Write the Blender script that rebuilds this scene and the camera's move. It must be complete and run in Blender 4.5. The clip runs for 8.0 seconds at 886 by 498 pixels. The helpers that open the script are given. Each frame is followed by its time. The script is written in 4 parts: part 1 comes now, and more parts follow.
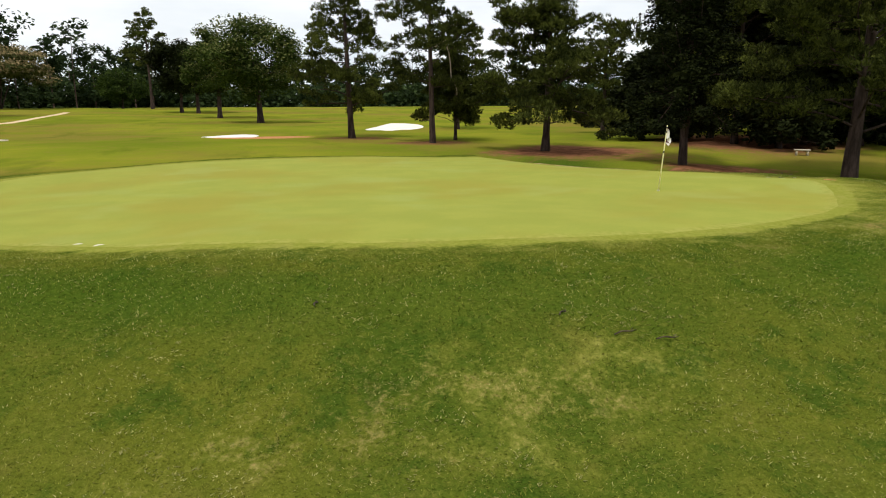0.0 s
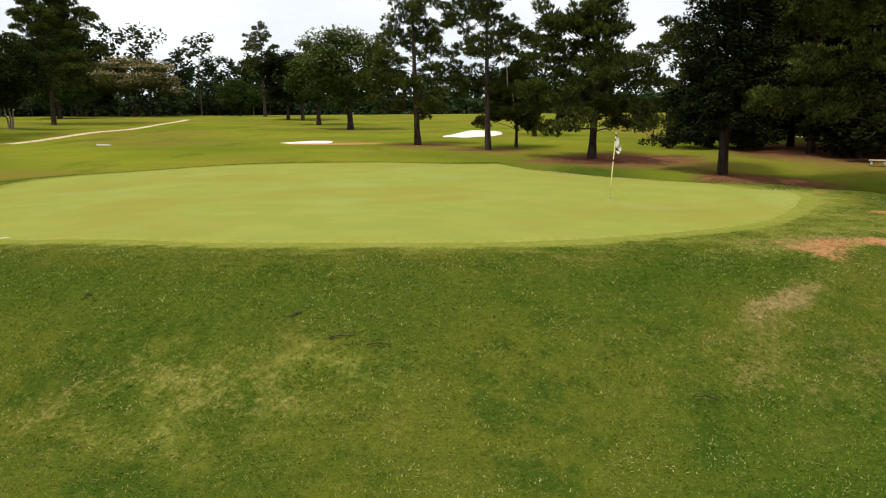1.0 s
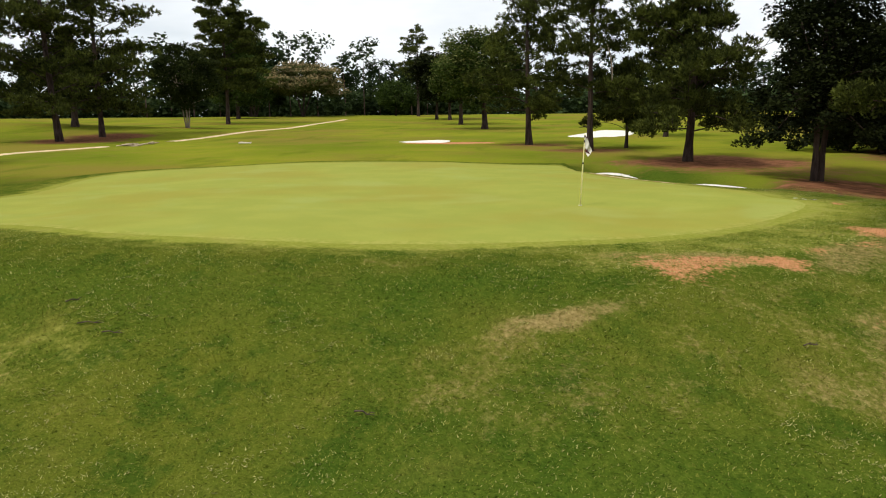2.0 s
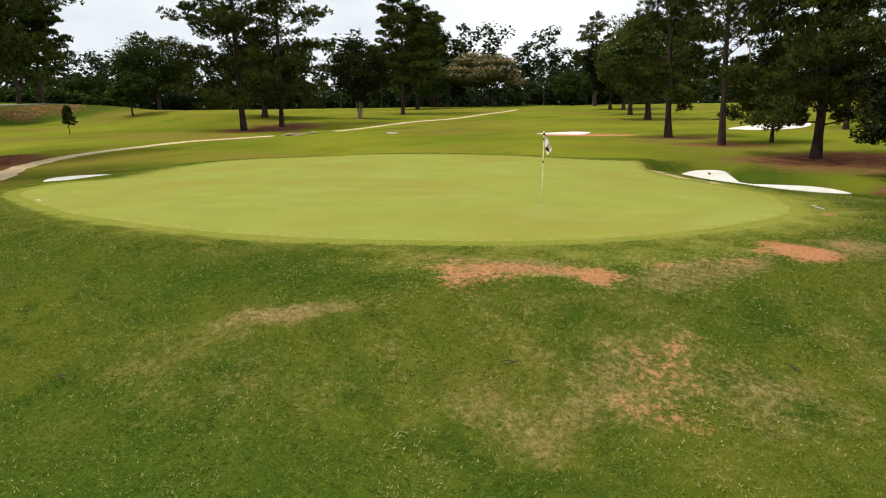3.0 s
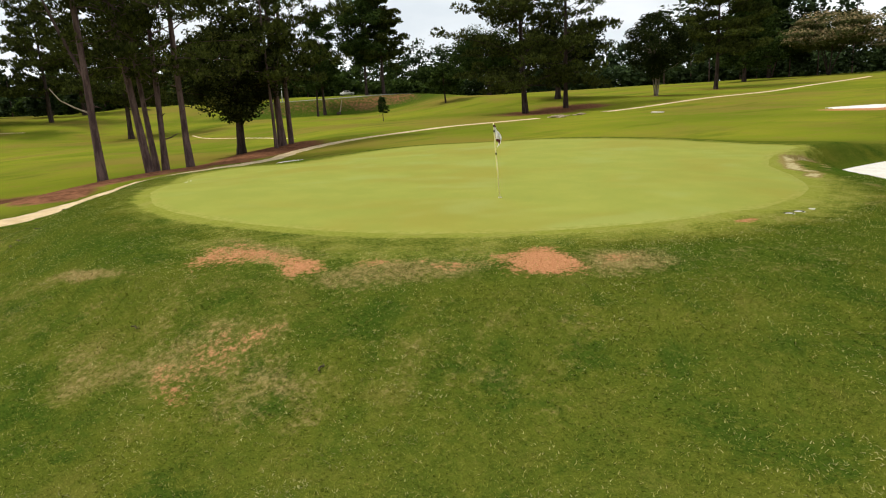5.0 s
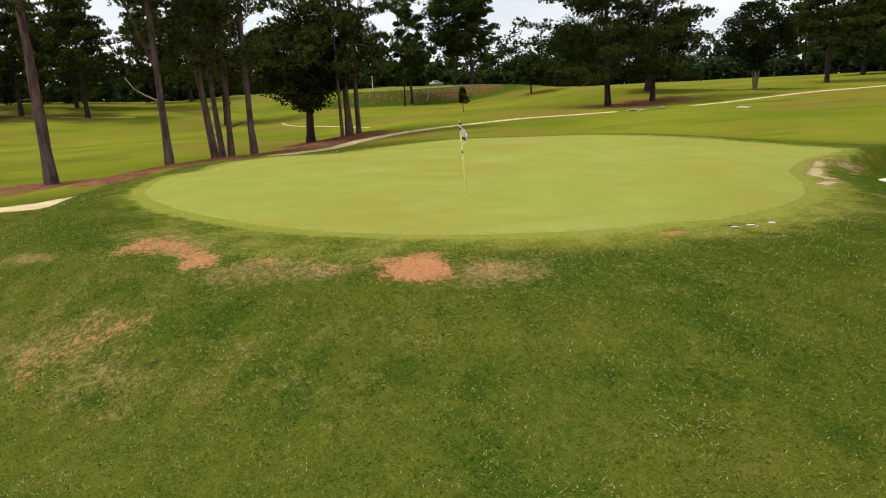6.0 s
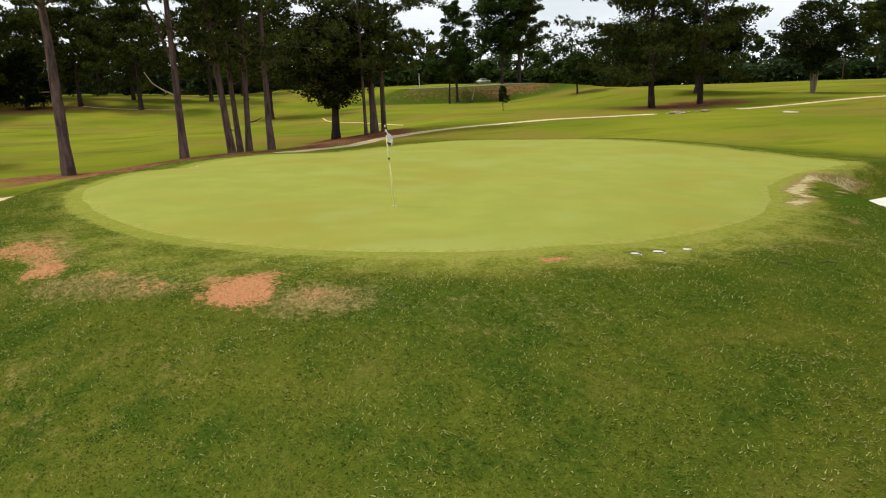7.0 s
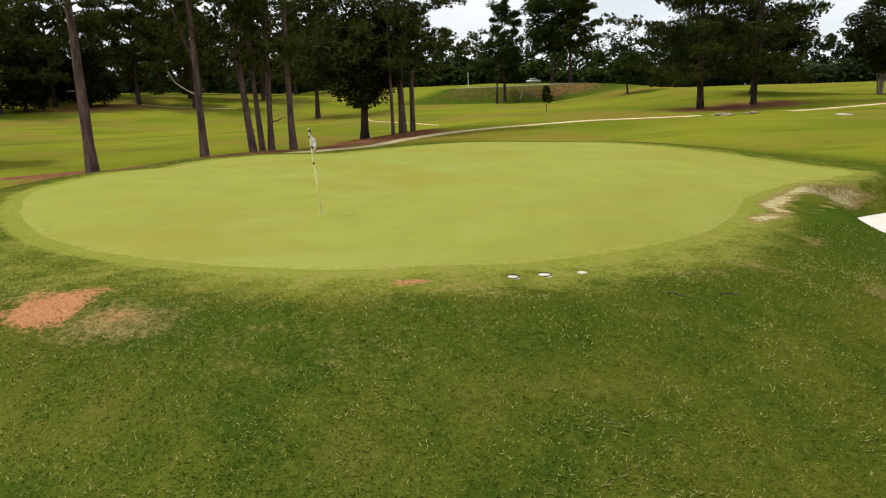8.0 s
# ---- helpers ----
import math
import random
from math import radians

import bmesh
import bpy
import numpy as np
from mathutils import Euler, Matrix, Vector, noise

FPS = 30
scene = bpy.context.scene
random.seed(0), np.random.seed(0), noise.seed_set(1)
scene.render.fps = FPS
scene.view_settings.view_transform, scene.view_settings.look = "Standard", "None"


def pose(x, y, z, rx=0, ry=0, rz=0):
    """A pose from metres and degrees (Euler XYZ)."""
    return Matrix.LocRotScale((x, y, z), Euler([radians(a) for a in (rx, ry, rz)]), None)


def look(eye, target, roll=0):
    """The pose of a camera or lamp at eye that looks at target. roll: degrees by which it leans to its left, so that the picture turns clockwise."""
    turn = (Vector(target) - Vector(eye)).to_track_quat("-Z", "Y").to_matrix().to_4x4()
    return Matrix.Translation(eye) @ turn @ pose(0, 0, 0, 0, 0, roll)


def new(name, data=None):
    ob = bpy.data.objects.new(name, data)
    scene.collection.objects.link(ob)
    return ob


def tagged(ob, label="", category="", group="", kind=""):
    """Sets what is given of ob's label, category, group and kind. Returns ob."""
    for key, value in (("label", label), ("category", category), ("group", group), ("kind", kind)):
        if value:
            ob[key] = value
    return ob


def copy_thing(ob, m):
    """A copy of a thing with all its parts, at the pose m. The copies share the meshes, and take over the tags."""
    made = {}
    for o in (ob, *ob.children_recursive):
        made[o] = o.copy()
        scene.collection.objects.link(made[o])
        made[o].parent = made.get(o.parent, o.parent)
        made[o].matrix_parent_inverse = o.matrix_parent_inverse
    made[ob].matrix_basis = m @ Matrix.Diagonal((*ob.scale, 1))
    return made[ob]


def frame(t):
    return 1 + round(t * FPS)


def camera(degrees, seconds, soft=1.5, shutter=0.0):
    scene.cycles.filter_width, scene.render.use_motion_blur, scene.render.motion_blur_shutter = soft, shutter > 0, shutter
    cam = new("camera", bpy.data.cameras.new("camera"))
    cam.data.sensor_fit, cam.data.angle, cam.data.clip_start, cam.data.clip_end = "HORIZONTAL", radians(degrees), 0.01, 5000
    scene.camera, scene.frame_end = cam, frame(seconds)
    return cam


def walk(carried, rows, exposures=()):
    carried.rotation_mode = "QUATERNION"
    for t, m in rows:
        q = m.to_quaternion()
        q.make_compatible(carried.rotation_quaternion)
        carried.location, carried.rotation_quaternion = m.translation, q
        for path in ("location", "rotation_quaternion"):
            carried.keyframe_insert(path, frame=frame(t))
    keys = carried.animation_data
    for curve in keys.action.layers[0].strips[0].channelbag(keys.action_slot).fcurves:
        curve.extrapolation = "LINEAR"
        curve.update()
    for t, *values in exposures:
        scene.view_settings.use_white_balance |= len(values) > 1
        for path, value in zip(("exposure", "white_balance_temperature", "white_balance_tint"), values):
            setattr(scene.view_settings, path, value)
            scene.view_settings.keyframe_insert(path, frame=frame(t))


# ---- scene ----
cam = camera(67.6, 8.0, soft=1.1)
PATH = [
    (0, (-13.078, -19.727, 2.81), (-12.558, -17.842, 2.393), -0.3),
    (0.5, (-10.498, -20.42, 2.788), (-10.112, -18.499, 2.388), -0.5),
    (1, (-7.611, -20.975, 2.776), (-7.415, -19.024, 2.381), -0.4),
    (1.2, (-6.421, -21.07, 2.728), (-6.314, -19.111, 2.336), -0.7),
    (2.3, (0.807, -20.408, 2.783), (0.361, -18.5, 2.385), -0.6),
    (2.5, (2.17, -20.133, 2.805), (1.616, -18.254, 2.402), -0.8),
    (3, (5.534, -19.129, 2.902), (4.714, -17.353, 2.486), -0.8),
    (3.5, (8.694, -17.844, 2.953), (7.624, -16.207, 2.535), -0.9),
    (4, (11.357, -16.389, 2.95), (10.075, -14.911, 2.535), -1.1),
    (4.5, (13.274, -14.716, 2.954), (11.829, -13.401, 2.528), -2.6),
    (5, (14.76, -12.933, 2.973), (13.182, -11.786, 2.532), -3.5),
    (6.3, (16.803, -8.493, 2.945), (15.055, -7.636, 2.484), -2.6),
    (6.5, (16.889, -7.765, 2.977), (15.13, -6.934, 2.511), -2.5),
    (7, (16.987, -5.788, 2.948), (15.193, -5.03, 2.493), -1.9),
    (7.5, (17.087, -3.854, 2.918), (15.254, -3.188, 2.476), -1.4),
    (8, (17.04, -2.234, 2.894), (15.186, -1.635, 2.443), -1.7),
]
walk(cam, [(t, look(eye, target, roll)) for t, eye, target, roll in PATH])

# ---------------------------------------------------------------- light
SUN_ELEV, SUN_AZ = 62.0, 215.0          # degrees; azimuth clockwise from +y
world = bpy.data.worlds.new("overcast_sky")
scene.world = world
world.use_nodes = True
wn, wl = world.node_tree.nodes, world.node_tree.links
wn.clear()
w_out = wn.new("ShaderNodeOutputWorld")
w_bg = wn.new("ShaderNodeBackground")
w_sky = wn.new("ShaderNodeTexSky")
w_sky.sky_type = "NISHITA"
w_sky.sun_disc = False
w_sky.sun_elevation = radians(SUN_ELEV)
w_sky.sun_rotation = radians(SUN_AZ)
w_sky.air_density, w_sky.dust_density = 1.0, 3.0
w_co = wn.new("ShaderNodeTexCoord")
w_map = wn.new("ShaderNodeMapping")
w_map.inputs["Scale"].default_value = (1.0, 1.0, 3.2)
w_noise = wn.new("ShaderNodeTexNoise")
w_noise.inputs["Scale"].default_value = 2.2
w_noise.inputs["Detail"].default_value = 5.0
w_noise.inputs["Roughness"].default_value = 0.55
w_ramp = wn.new("ShaderNodeValToRGB")
w_ramp.color_ramp.elements[0].position, w_ramp.color_ramp.elements[1].position = 0.36, 0.62
w_ramp.color_ramp.elements[0].color = (10.6, 11.5, 12.2, 1)
w_ramp.color_ramp.elements[1].color = (14.5, 14.8, 15.0, 1)
w_mix = wn.new("ShaderNodeMix")
w_mix.data_type = "RGBA"
w_mix.inputs["Factor"].default_value = 0.93        # cloud cover
wl.new(w_co.outputs["Generated"], w_map.inputs["Vector"])
wl.new(w_map.outputs["Vector"], w_noise.inputs["Vector"])
wl.new(w_noise.outputs["Fac"], w_ramp.inputs["Fac"])
wl.new(w_sky.outputs["Color"], w_mix.inputs["A"])
wl.new(w_ramp.outputs["Color"], w_mix.inputs["B"])
wl.new(w_mix.outputs["Result"], w_bg.inputs["Color"])
w_bg.inputs["Strength"].default_value = 0.078
wl.new(w_bg.outputs["Background"], w_out.inputs["Surface"])

sun_data = bpy.data.lights.new("sun", "SUN")
sun_data.energy, sun_data.angle, sun_data.color = 2.7, radians(9), (1.0, 0.93, 0.78)
sun = new("sun", sun_data)
sa, se = radians(SUN_AZ), radians(SUN_ELEV)
sun.matrix_world = look((0, 0, 60), (-math.sin(sa) * math.cos(se), -math.cos(sa) * math.cos(se), 60 - math.sin(se)))


# ---------------------------------------------------------------- materials
def material(name, rough=0.9, spec=0.2):
    m = bpy.data.materials.new(name)
    m.use_nodes = True
    b = m.node_tree.nodes["Principled BSDF"]
    b.inputs["Roughness"].default_value = rough
    b.inputs["Specular IOR Level"].default_value = spec
    return m, m.node_tree.nodes, m.node_tree.links, b


class Graph:
    """Short forms for the nodes of one material."""

    def __init__(self, nodes, links):
        self.n, self.l = nodes, links
        self.pos = nodes.new("ShaderNodeNewGeometry").outputs["Position"]

    def put(self, value, socket):
        if isinstance(value, (int, float)):
            socket.default_value = value
        elif isinstance(value, tuple):
            socket.default_value = (*value, 1) if len(value) == 3 else value
        else:
            self.l.new(value, socket)

    def noise(self, scale, detail=3.0, rough=0.55, stretch=None, vec=None):
        t = self.n.new("ShaderNodeTexNoise")
        t.inputs["Scale"].default_value, t.inputs["Detail"].default_value, t.inputs["Roughness"].default_value = scale, detail, rough
        src = vec or self.pos
        if stretch:
            mp = self.n.new("ShaderNodeMapping")
            mp.inputs["Scale"].default_value = stretch
            self.l.new(src, mp.inputs["Vector"])
            src = mp.outputs["Vector"]
        self.l.new(src, t.inputs["Vector"])
        return t.outputs["Fac"]

    def step(self, value, a, b, lo=0.0, hi=1.0):
        r = self.n.new("ShaderNodeMapRange")
        r.interpolation_type = "SMOOTHSTEP"
        self.put(value, r.inputs["Value"])
        for k, v in (("From Min", a), ("From Max", b), ("To Min", lo), ("To Max", hi)):
            r.inputs[k].default_value = v
        return r.outputs["Result"]

    def math(self, op, a, b=0.0):
        r = self.n.new("ShaderNodeMath")
        r.operation = op
        self.put(a, r.inputs[0])
        self.put(b, r.inputs[1])
        return r.outputs[0]

    def mix(self, fac, a, b, blend="MIX"):
        r = self.n.new("ShaderNodeMix")
        r.data_type, r.blend_type = "RGBA", blend
        self.put(fac, r.inputs["Factor"])
        self.put(a, r.inputs["A"])
        self.put(b, r.inputs["B"])
        return r.outputs["Result"]

    def attr(self, name):
        r = self.n.new("ShaderNodeAttribute")
        r.attribute_name = name
        return r.outputs["Fac"]

    def bump(self, height, strength, distance, bsdf):
        r = self.n.new("ShaderNodeBump")
        r.inputs["Strength"].default_value, r.inputs["Distance"].default_value = strength, distance
        self.l.new(height, r.inputs["Height"])
        self.l.new(r.outputs["Normal"], bsdf.inputs["Normal"])


def turf_material(name, blade=False):
    """Rough grass with dry, bare and straw-covered areas told by the mesh's own attributes; blade: for the standing grass."""
    m, n, l, b = material(name, 1.0, 0.0)
    g = Graph(n, l)
    big, mid, fine = g.noise(0.2, 3), g.noise(1.3, 5, 0.65), g.noise(10.0, 5, 0.75)
    tiny = g.noise(36.0, 3, 0.75)

    def ragged(name, wide, narrow):
        v = g.math("ADD", g.attr(name), g.math("MULTIPLY", g.math("SUBTRACT", mid, 0.5), wide))
        return g.math("ADD", v, g.math("MULTIPLY", g.math("SUBTRACT", fine, 0.5), narrow))

    grass = g.mix(g.step(mid, 0.33, 0.7), (0.072, 0.108, 0.0115), (0.128, 0.145, 0.017))
    grass = g.mix(g.step(big, 0.4, 0.7, 0, 0.65), grass, (0.15, 0.155, 0.018))
    blotch = g.noise(0.75, 6, 0.68)
    grass = g.mix(g.step(blotch, 0.54, 0.68, 0, 0.7), grass, (0.175, 0.165, 0.03))
    grass = g.mix(g.step(blotch, 0.36, 0.5, 0.85, 0.0), grass, (0.04, 0.082, 0.0085))
    grass = g.mix(g.step(fine, 0.52, 0.64, 0, 0.5), grass, (0.2, 0.2, 0.034))
    grass = g.mix(g.step(fine, 0.34, 0.47, 0.25, 0.0), grass, (0.045, 0.075, 0.009))
    grass = g.mix(g.step(g.math("ADD", g.attr("lush"), g.math("MULTIPLY", g.math("SUBTRACT", mid, 0.5), 0.9)), 0.1, 1.0, 0, 0.8), grass,
                  g.mix(g.step(fine, 0.3, 0.7), (0.028, 0.07, 0.0068), (0.076, 0.13, 0.0118)))
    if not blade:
        grass = g.mix(g.step(tiny, 0.35, 0.6, 0.52, 0.26), grass, (0.03, 0.043, 0.006))                    # dark thatch, with the shade between the blades painted in
        grass = g.mix(g.step(tiny, 0.56, 0.72, 0, 0.25), grass, (0.24, 0.24, 0.05))
        fair = g.mix(g.step(big, 0.25, 0.75), (0.165, 0.195, 0.0165), (0.23, 0.23, 0.0225))
        fair = g.mix(g.step(g.noise(0.05, 4, 0.55), 0.42, 0.62, 0, 0.85), fair, (0.12, 0.155, 0.0135))
        fair = g.mix(g.step(g.noise(0.6, 5, 0.7), 0.48, 0.72, 0, 0.55), fair, (0.21, 0.16, 0.038))
        fair = g.mix(g.step(g.noise(0.035, 5, 0.62), 0.46, 0.62, 0, 0.75), fair, (0.2, 0.15, 0.034))
        fair = g.mix(g.step(g.noise(0.11, 4, 0.65, (1.6, 0.5, 1)), 0.53, 0.7, 0, 0.55), fair, (0.075, 0.11, 0.0105))
        fair = g.mix(g.step(fine, 0.3, 0.7, 0.25, 0.0), fair, (0.06, 0.08, 0.008))
        grass = g.mix(g.attr("fairway"), grass, fair)
    collar = g.mix(g.step(fine, 0.35, 0.65), (0.19, 0.215, 0.03), (0.26, 0.265, 0.05))
    collar = g.mix(g.step(mid, 0.45, 0.7, 0, 0.4), collar, (0.31, 0.275, 0.085))
    col = g.mix(g.step(ragged("fringe", 0.8, 0.6), 0.35, 0.9, 0, 0.92), grass, collar)
    dry = g.mix(g.step(fine, 0.3, 0.7), (0.17, 0.122, 0.04), (0.33, 0.245, 0.105))
    col = g.mix(g.step(ragged("dry", 1.1, 1.1), 0.35, 1.0, 0, 0.85), col, dry)
    sandy = g.mix(g.step(fine, 0.3, 0.7), (0.36, 0.3, 0.14), (0.52, 0.46, 0.26))
    col = g.mix(g.step(ragged("dry", 0.5, 0.9), 1.05, 1.5, 0, 0.9), col, sandy)
    clay = g.mix(g.step(tiny, 0.3, 0.7), (0.37, 0.155, 0.07), (0.56, 0.27, 0.138))
    col = g.mix(g.step(ragged("clay", 1.5, 1.9), 0.45, 0.95, 0, 0.92), col, clay)
    # straw brown, which also carries the painted shade under trees
    straw = g.mix(g.step(mid, 0.3, 0.7), (0.11, 0.048, 0.026), (0.25, 0.115, 0.062))
    col = g.mix(g.step(ragged("straw", 0.8, 0.5), 0.3, 0.75), col, straw)
    if blade:
        geo = n.new("ShaderNodeNewGeometry")
        rnd = geo.outputs["Random Per Island"]
        patch = g.step(g.noise(1.0, 4, 0.65, (0.7, 1.5, 1)), 0.46, 0.62)
        col = g.mix(g.step(rnd, 0.0, 0.3, 0.2, 0.0), col, (0.05, 0.085, 0.01))
        col = g.mix(g.step(rnd, 0.5, 0.9, 0, 0.7), col, (0.25, 0.26, 0.045))
        col = g.mix(g.math("MULTIPLY", g.step(rnd, 0.78, 0.9, 0, 0.9), patch), col, (0.46, 0.45, 0.17))
        col = g.mix(g.step(rnd, 0.95, 0.99, 0, 0.8), col, (0.42, 0.37, 0.15))
    l.new(col, b.inputs["Base Color"])
    if blade:
        tr = n.new("ShaderNodeBsdfTranslucent")
        l.new(col, tr.inputs["Color"])
        mx = n.new("ShaderNodeMixShader")
        mx.inputs["Fac"].default_value = 0.25
        l.new(b.outputs["BSDF"], mx.inputs[1])
        l.new(tr.outputs["BSDF"], mx.inputs[2])
        l.new(mx.outputs["Shader"], n["Material Output"].inputs["Surface"])
    else:
        g.bump(g.math("ADD", fine, g.math("MULTIPLY", tiny, 0.6)), 0.6, 0.04, b)
    return m


def green_material():
    m, n, l, b = material("closely_mown_putting_turf", 0.95, 0.04)
    g = Graph(n, l)
    big, mid, fine = g.noise(0.16, 3), g.noise(0.5, 4, 0.6, (1.0, 1.2, 1.0)), g.noise(30.0, 3, 0.7)
    col = g.mix(g.step(mid, 0.35, 0.68), (0.25, 0.27, 0.05), (0.285, 0.294, 0.057))
    col = g.mix(g.step(big, 0.44, 0.66, 0, 0.65), col, (0.265, 0.225, 0.038))
    col = g.mix(g.step(g.noise(0.27, 2), 0.52, 0.68, 0, 0.5), col, (0.285, 0.32, 0.09))
    col = g.mix(g.step(fine, 0.35, 0.7, 0, 0.35), col, (0.18, 0.23, 0.035))
    col = g.mix(g.step(g.math("ADD", g.attr("edge"), g.math("MULTIPLY", g.math("SUBTRACT", g.noise(1.1, 3), 0.5), 0.9)), 0.35, 0.8, 0, 0.5), col,
                g.mix(g.step(g.noise(6.0, 3), 0.35, 0.65), (0.2, 0.21, 0.032), (0.32, 0.3, 0.08)))
    l.new(col, b.inputs["Base Color"])
    g.bump(fine, 0.25, 0.006, b)
    return m


def plain(name, c1, c2, scale, rough=0.9, spec=0.2, bump=0.3, dist=0.02, stretch=None, detail=4.0):
    """Two tones broken up by noise at two scales, with relief."""
    m, n, l, b = material(name, rough, spec)
    g = Graph(n, l)
    a, f = g.noise(scale, detail, 0.6, stretch), g.noise(scale * 7, 3, 0.6, stretch)
    col = g.mix(g.step(a, 0.32, 0.68), c1, c2)
    col = g.mix(g.step(f, 0.3, 0.7, 0, 0.3), col, tuple(v * 0.55 for v in c1))
    l.new(col, b.inputs["Base Color"])
    g.bump(g.math("ADD", a, g.math("MULTIPLY", f, 0.5)), bump, dist, b)
    return m


def leaf_material(name, dark, light, tip=None, back=0.25, tip_at=0.55):
    """Foliage: each leaf or needle its own tone, and larger drifts of tone; some light passes through."""
    m, n, l, b = material(name, 0.85, 0.06)
    g = Graph(n, l)
    geo = n.new("ShaderNodeNewGeometry")
    info = n.new("ShaderNodeObjectInfo")
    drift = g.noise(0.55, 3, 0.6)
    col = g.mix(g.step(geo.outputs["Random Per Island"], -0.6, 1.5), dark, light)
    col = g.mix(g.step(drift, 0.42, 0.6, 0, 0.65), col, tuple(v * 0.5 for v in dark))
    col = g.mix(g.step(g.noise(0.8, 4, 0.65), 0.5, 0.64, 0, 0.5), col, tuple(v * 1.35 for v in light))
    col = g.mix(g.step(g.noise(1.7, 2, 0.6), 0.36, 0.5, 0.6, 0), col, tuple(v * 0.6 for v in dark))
    if tip:
        col = g.mix(g.math("MULTIPLY", g.step(geo.outputs["Random Per Island"], tip_at, tip_at + 0.25), g.step(g.attr("tip"), 0.35, 0.8)), col, tip)
    hsv = n.new("ShaderNodeHueSaturation")
    l.new(col, hsv.inputs["Color"])
    l.new(g.step(info.outputs["Random"], 0, 1, 0.8, 1.2), hsv.inputs["Value"])
    l.new(hsv.outputs["Color"], b.inputs["Base Color"])
    tr = n.new("ShaderNodeBsdfTranslucent")
    l.new(hsv.outputs["Color"], tr.inputs["Color"])
    mx = n.new("ShaderNodeMixShader")
    mx.inputs["Fac"].default_value = back
    l.new(b.outputs["BSDF"], mx.inputs[1])
    l.new(tr.outputs["BSDF"], mx.inputs[2])
    l.new(mx.outputs["Shader"], n["Material Output"].inputs["Surface"])
    return m


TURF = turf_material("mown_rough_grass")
BLADE = turf_material("standing_grass_blades", True)
GREEN = green_material()
SAND = plain("white_bunker_sand", (0.72, 0.68, 0.62), (0.8, 0.77, 0.72), 1.4, 0.95, 0.1, 0.4, 0.03)
TRACK = plain("pale_worn_path", (0.54, 0.4, 0.23), (0.71, 0.55, 0.34), 0.9, 0.9, 0.15, 0.3, 0.02)
BARK = plain("pine_bark", (0.07, 0.045, 0.041), (0.19, 0.126, 0.108), 3.5, 0.95, 0.1, 0.8, 0.05, (1, 1, 0.22))
# the same bark darkened: shade under the crowns put into the colour
BARK_SHADED = plain("shaded_pine_bark", (0.03, 0.021, 0.018), (0.088, 0.06, 0.051), 3.5, 0.95, 0.1, 0.8, 0.05, (1, 1, 0.22))
BARK_PALE = plain("smooth_pale_bark", (0.2, 0.15, 0.12), (0.33, 0.27, 0.22), 3.0, 0.85, 0.2, 0.4, 0.03, (1, 1, 0.25))
DEADWOOD = plain("weathered_dead_wood", (0.3, 0.235, 0.16), (0.5, 0.405, 0.28), 5.0, 0.9, 0.1, 0.5, 0.02, (1, 1, 0.3))
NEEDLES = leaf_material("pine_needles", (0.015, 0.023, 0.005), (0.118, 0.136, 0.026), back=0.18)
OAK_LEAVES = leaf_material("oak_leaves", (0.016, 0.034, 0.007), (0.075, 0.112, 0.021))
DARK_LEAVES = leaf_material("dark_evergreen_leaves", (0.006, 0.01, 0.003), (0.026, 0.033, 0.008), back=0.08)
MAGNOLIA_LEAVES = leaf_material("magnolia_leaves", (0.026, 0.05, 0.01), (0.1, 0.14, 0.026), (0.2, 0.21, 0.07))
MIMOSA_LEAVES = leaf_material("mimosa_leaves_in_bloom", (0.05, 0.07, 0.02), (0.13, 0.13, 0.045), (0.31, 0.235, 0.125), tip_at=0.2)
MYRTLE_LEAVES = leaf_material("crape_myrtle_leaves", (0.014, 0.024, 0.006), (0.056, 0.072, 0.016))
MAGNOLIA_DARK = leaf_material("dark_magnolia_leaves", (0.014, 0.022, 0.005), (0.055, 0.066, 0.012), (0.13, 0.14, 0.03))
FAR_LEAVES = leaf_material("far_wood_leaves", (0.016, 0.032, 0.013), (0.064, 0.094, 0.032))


# ---------------------------------------------------------------- the lie of the land
def ss(a, b, x):
    t = np.clip((x - a) / (b - a), 0, 1)
    return t * t * (3 - 2 * t)


def smooth_loop(points, per=12):
    """A closed Catmull-Rom curve through the points."""
    p = np.array(points, float)
    out = []
    for i in range(len(p)):
        a, b, c, d = p[i - 1], p[i], p[(i + 1) % len(p)], p[(i + 2) % len(p)]
        for t in np.arange(per) / per:
            out.append(0.5 * (2 * b + (c - a) * t + (2 * a - 5 * b + 4 * c - d) * t * t + (3 * b - a - 3 * c + d) * t ** 3))
    return np.array(out)


def smooth_line(points, per=10):
    p = np.array(points, float)
    p = np.vstack([2 * p[0] - p[1], p, 2 * p[-1] - p[-2]])
    out = []
    for i in range(1, len(p) - 2):
        a, b, c, d = p[i - 1], p[i], p[i + 1], p[i + 2]
        for t in np.arange(per) / per:
            out.append(0.5 * (2 * b + (c - a) * t + (2 * a - 5 * b + 4 * c - d) * t * t + (3 * b - a - 3 * c + d) * t ** 3))
    return np.array(out + [p[-2]])


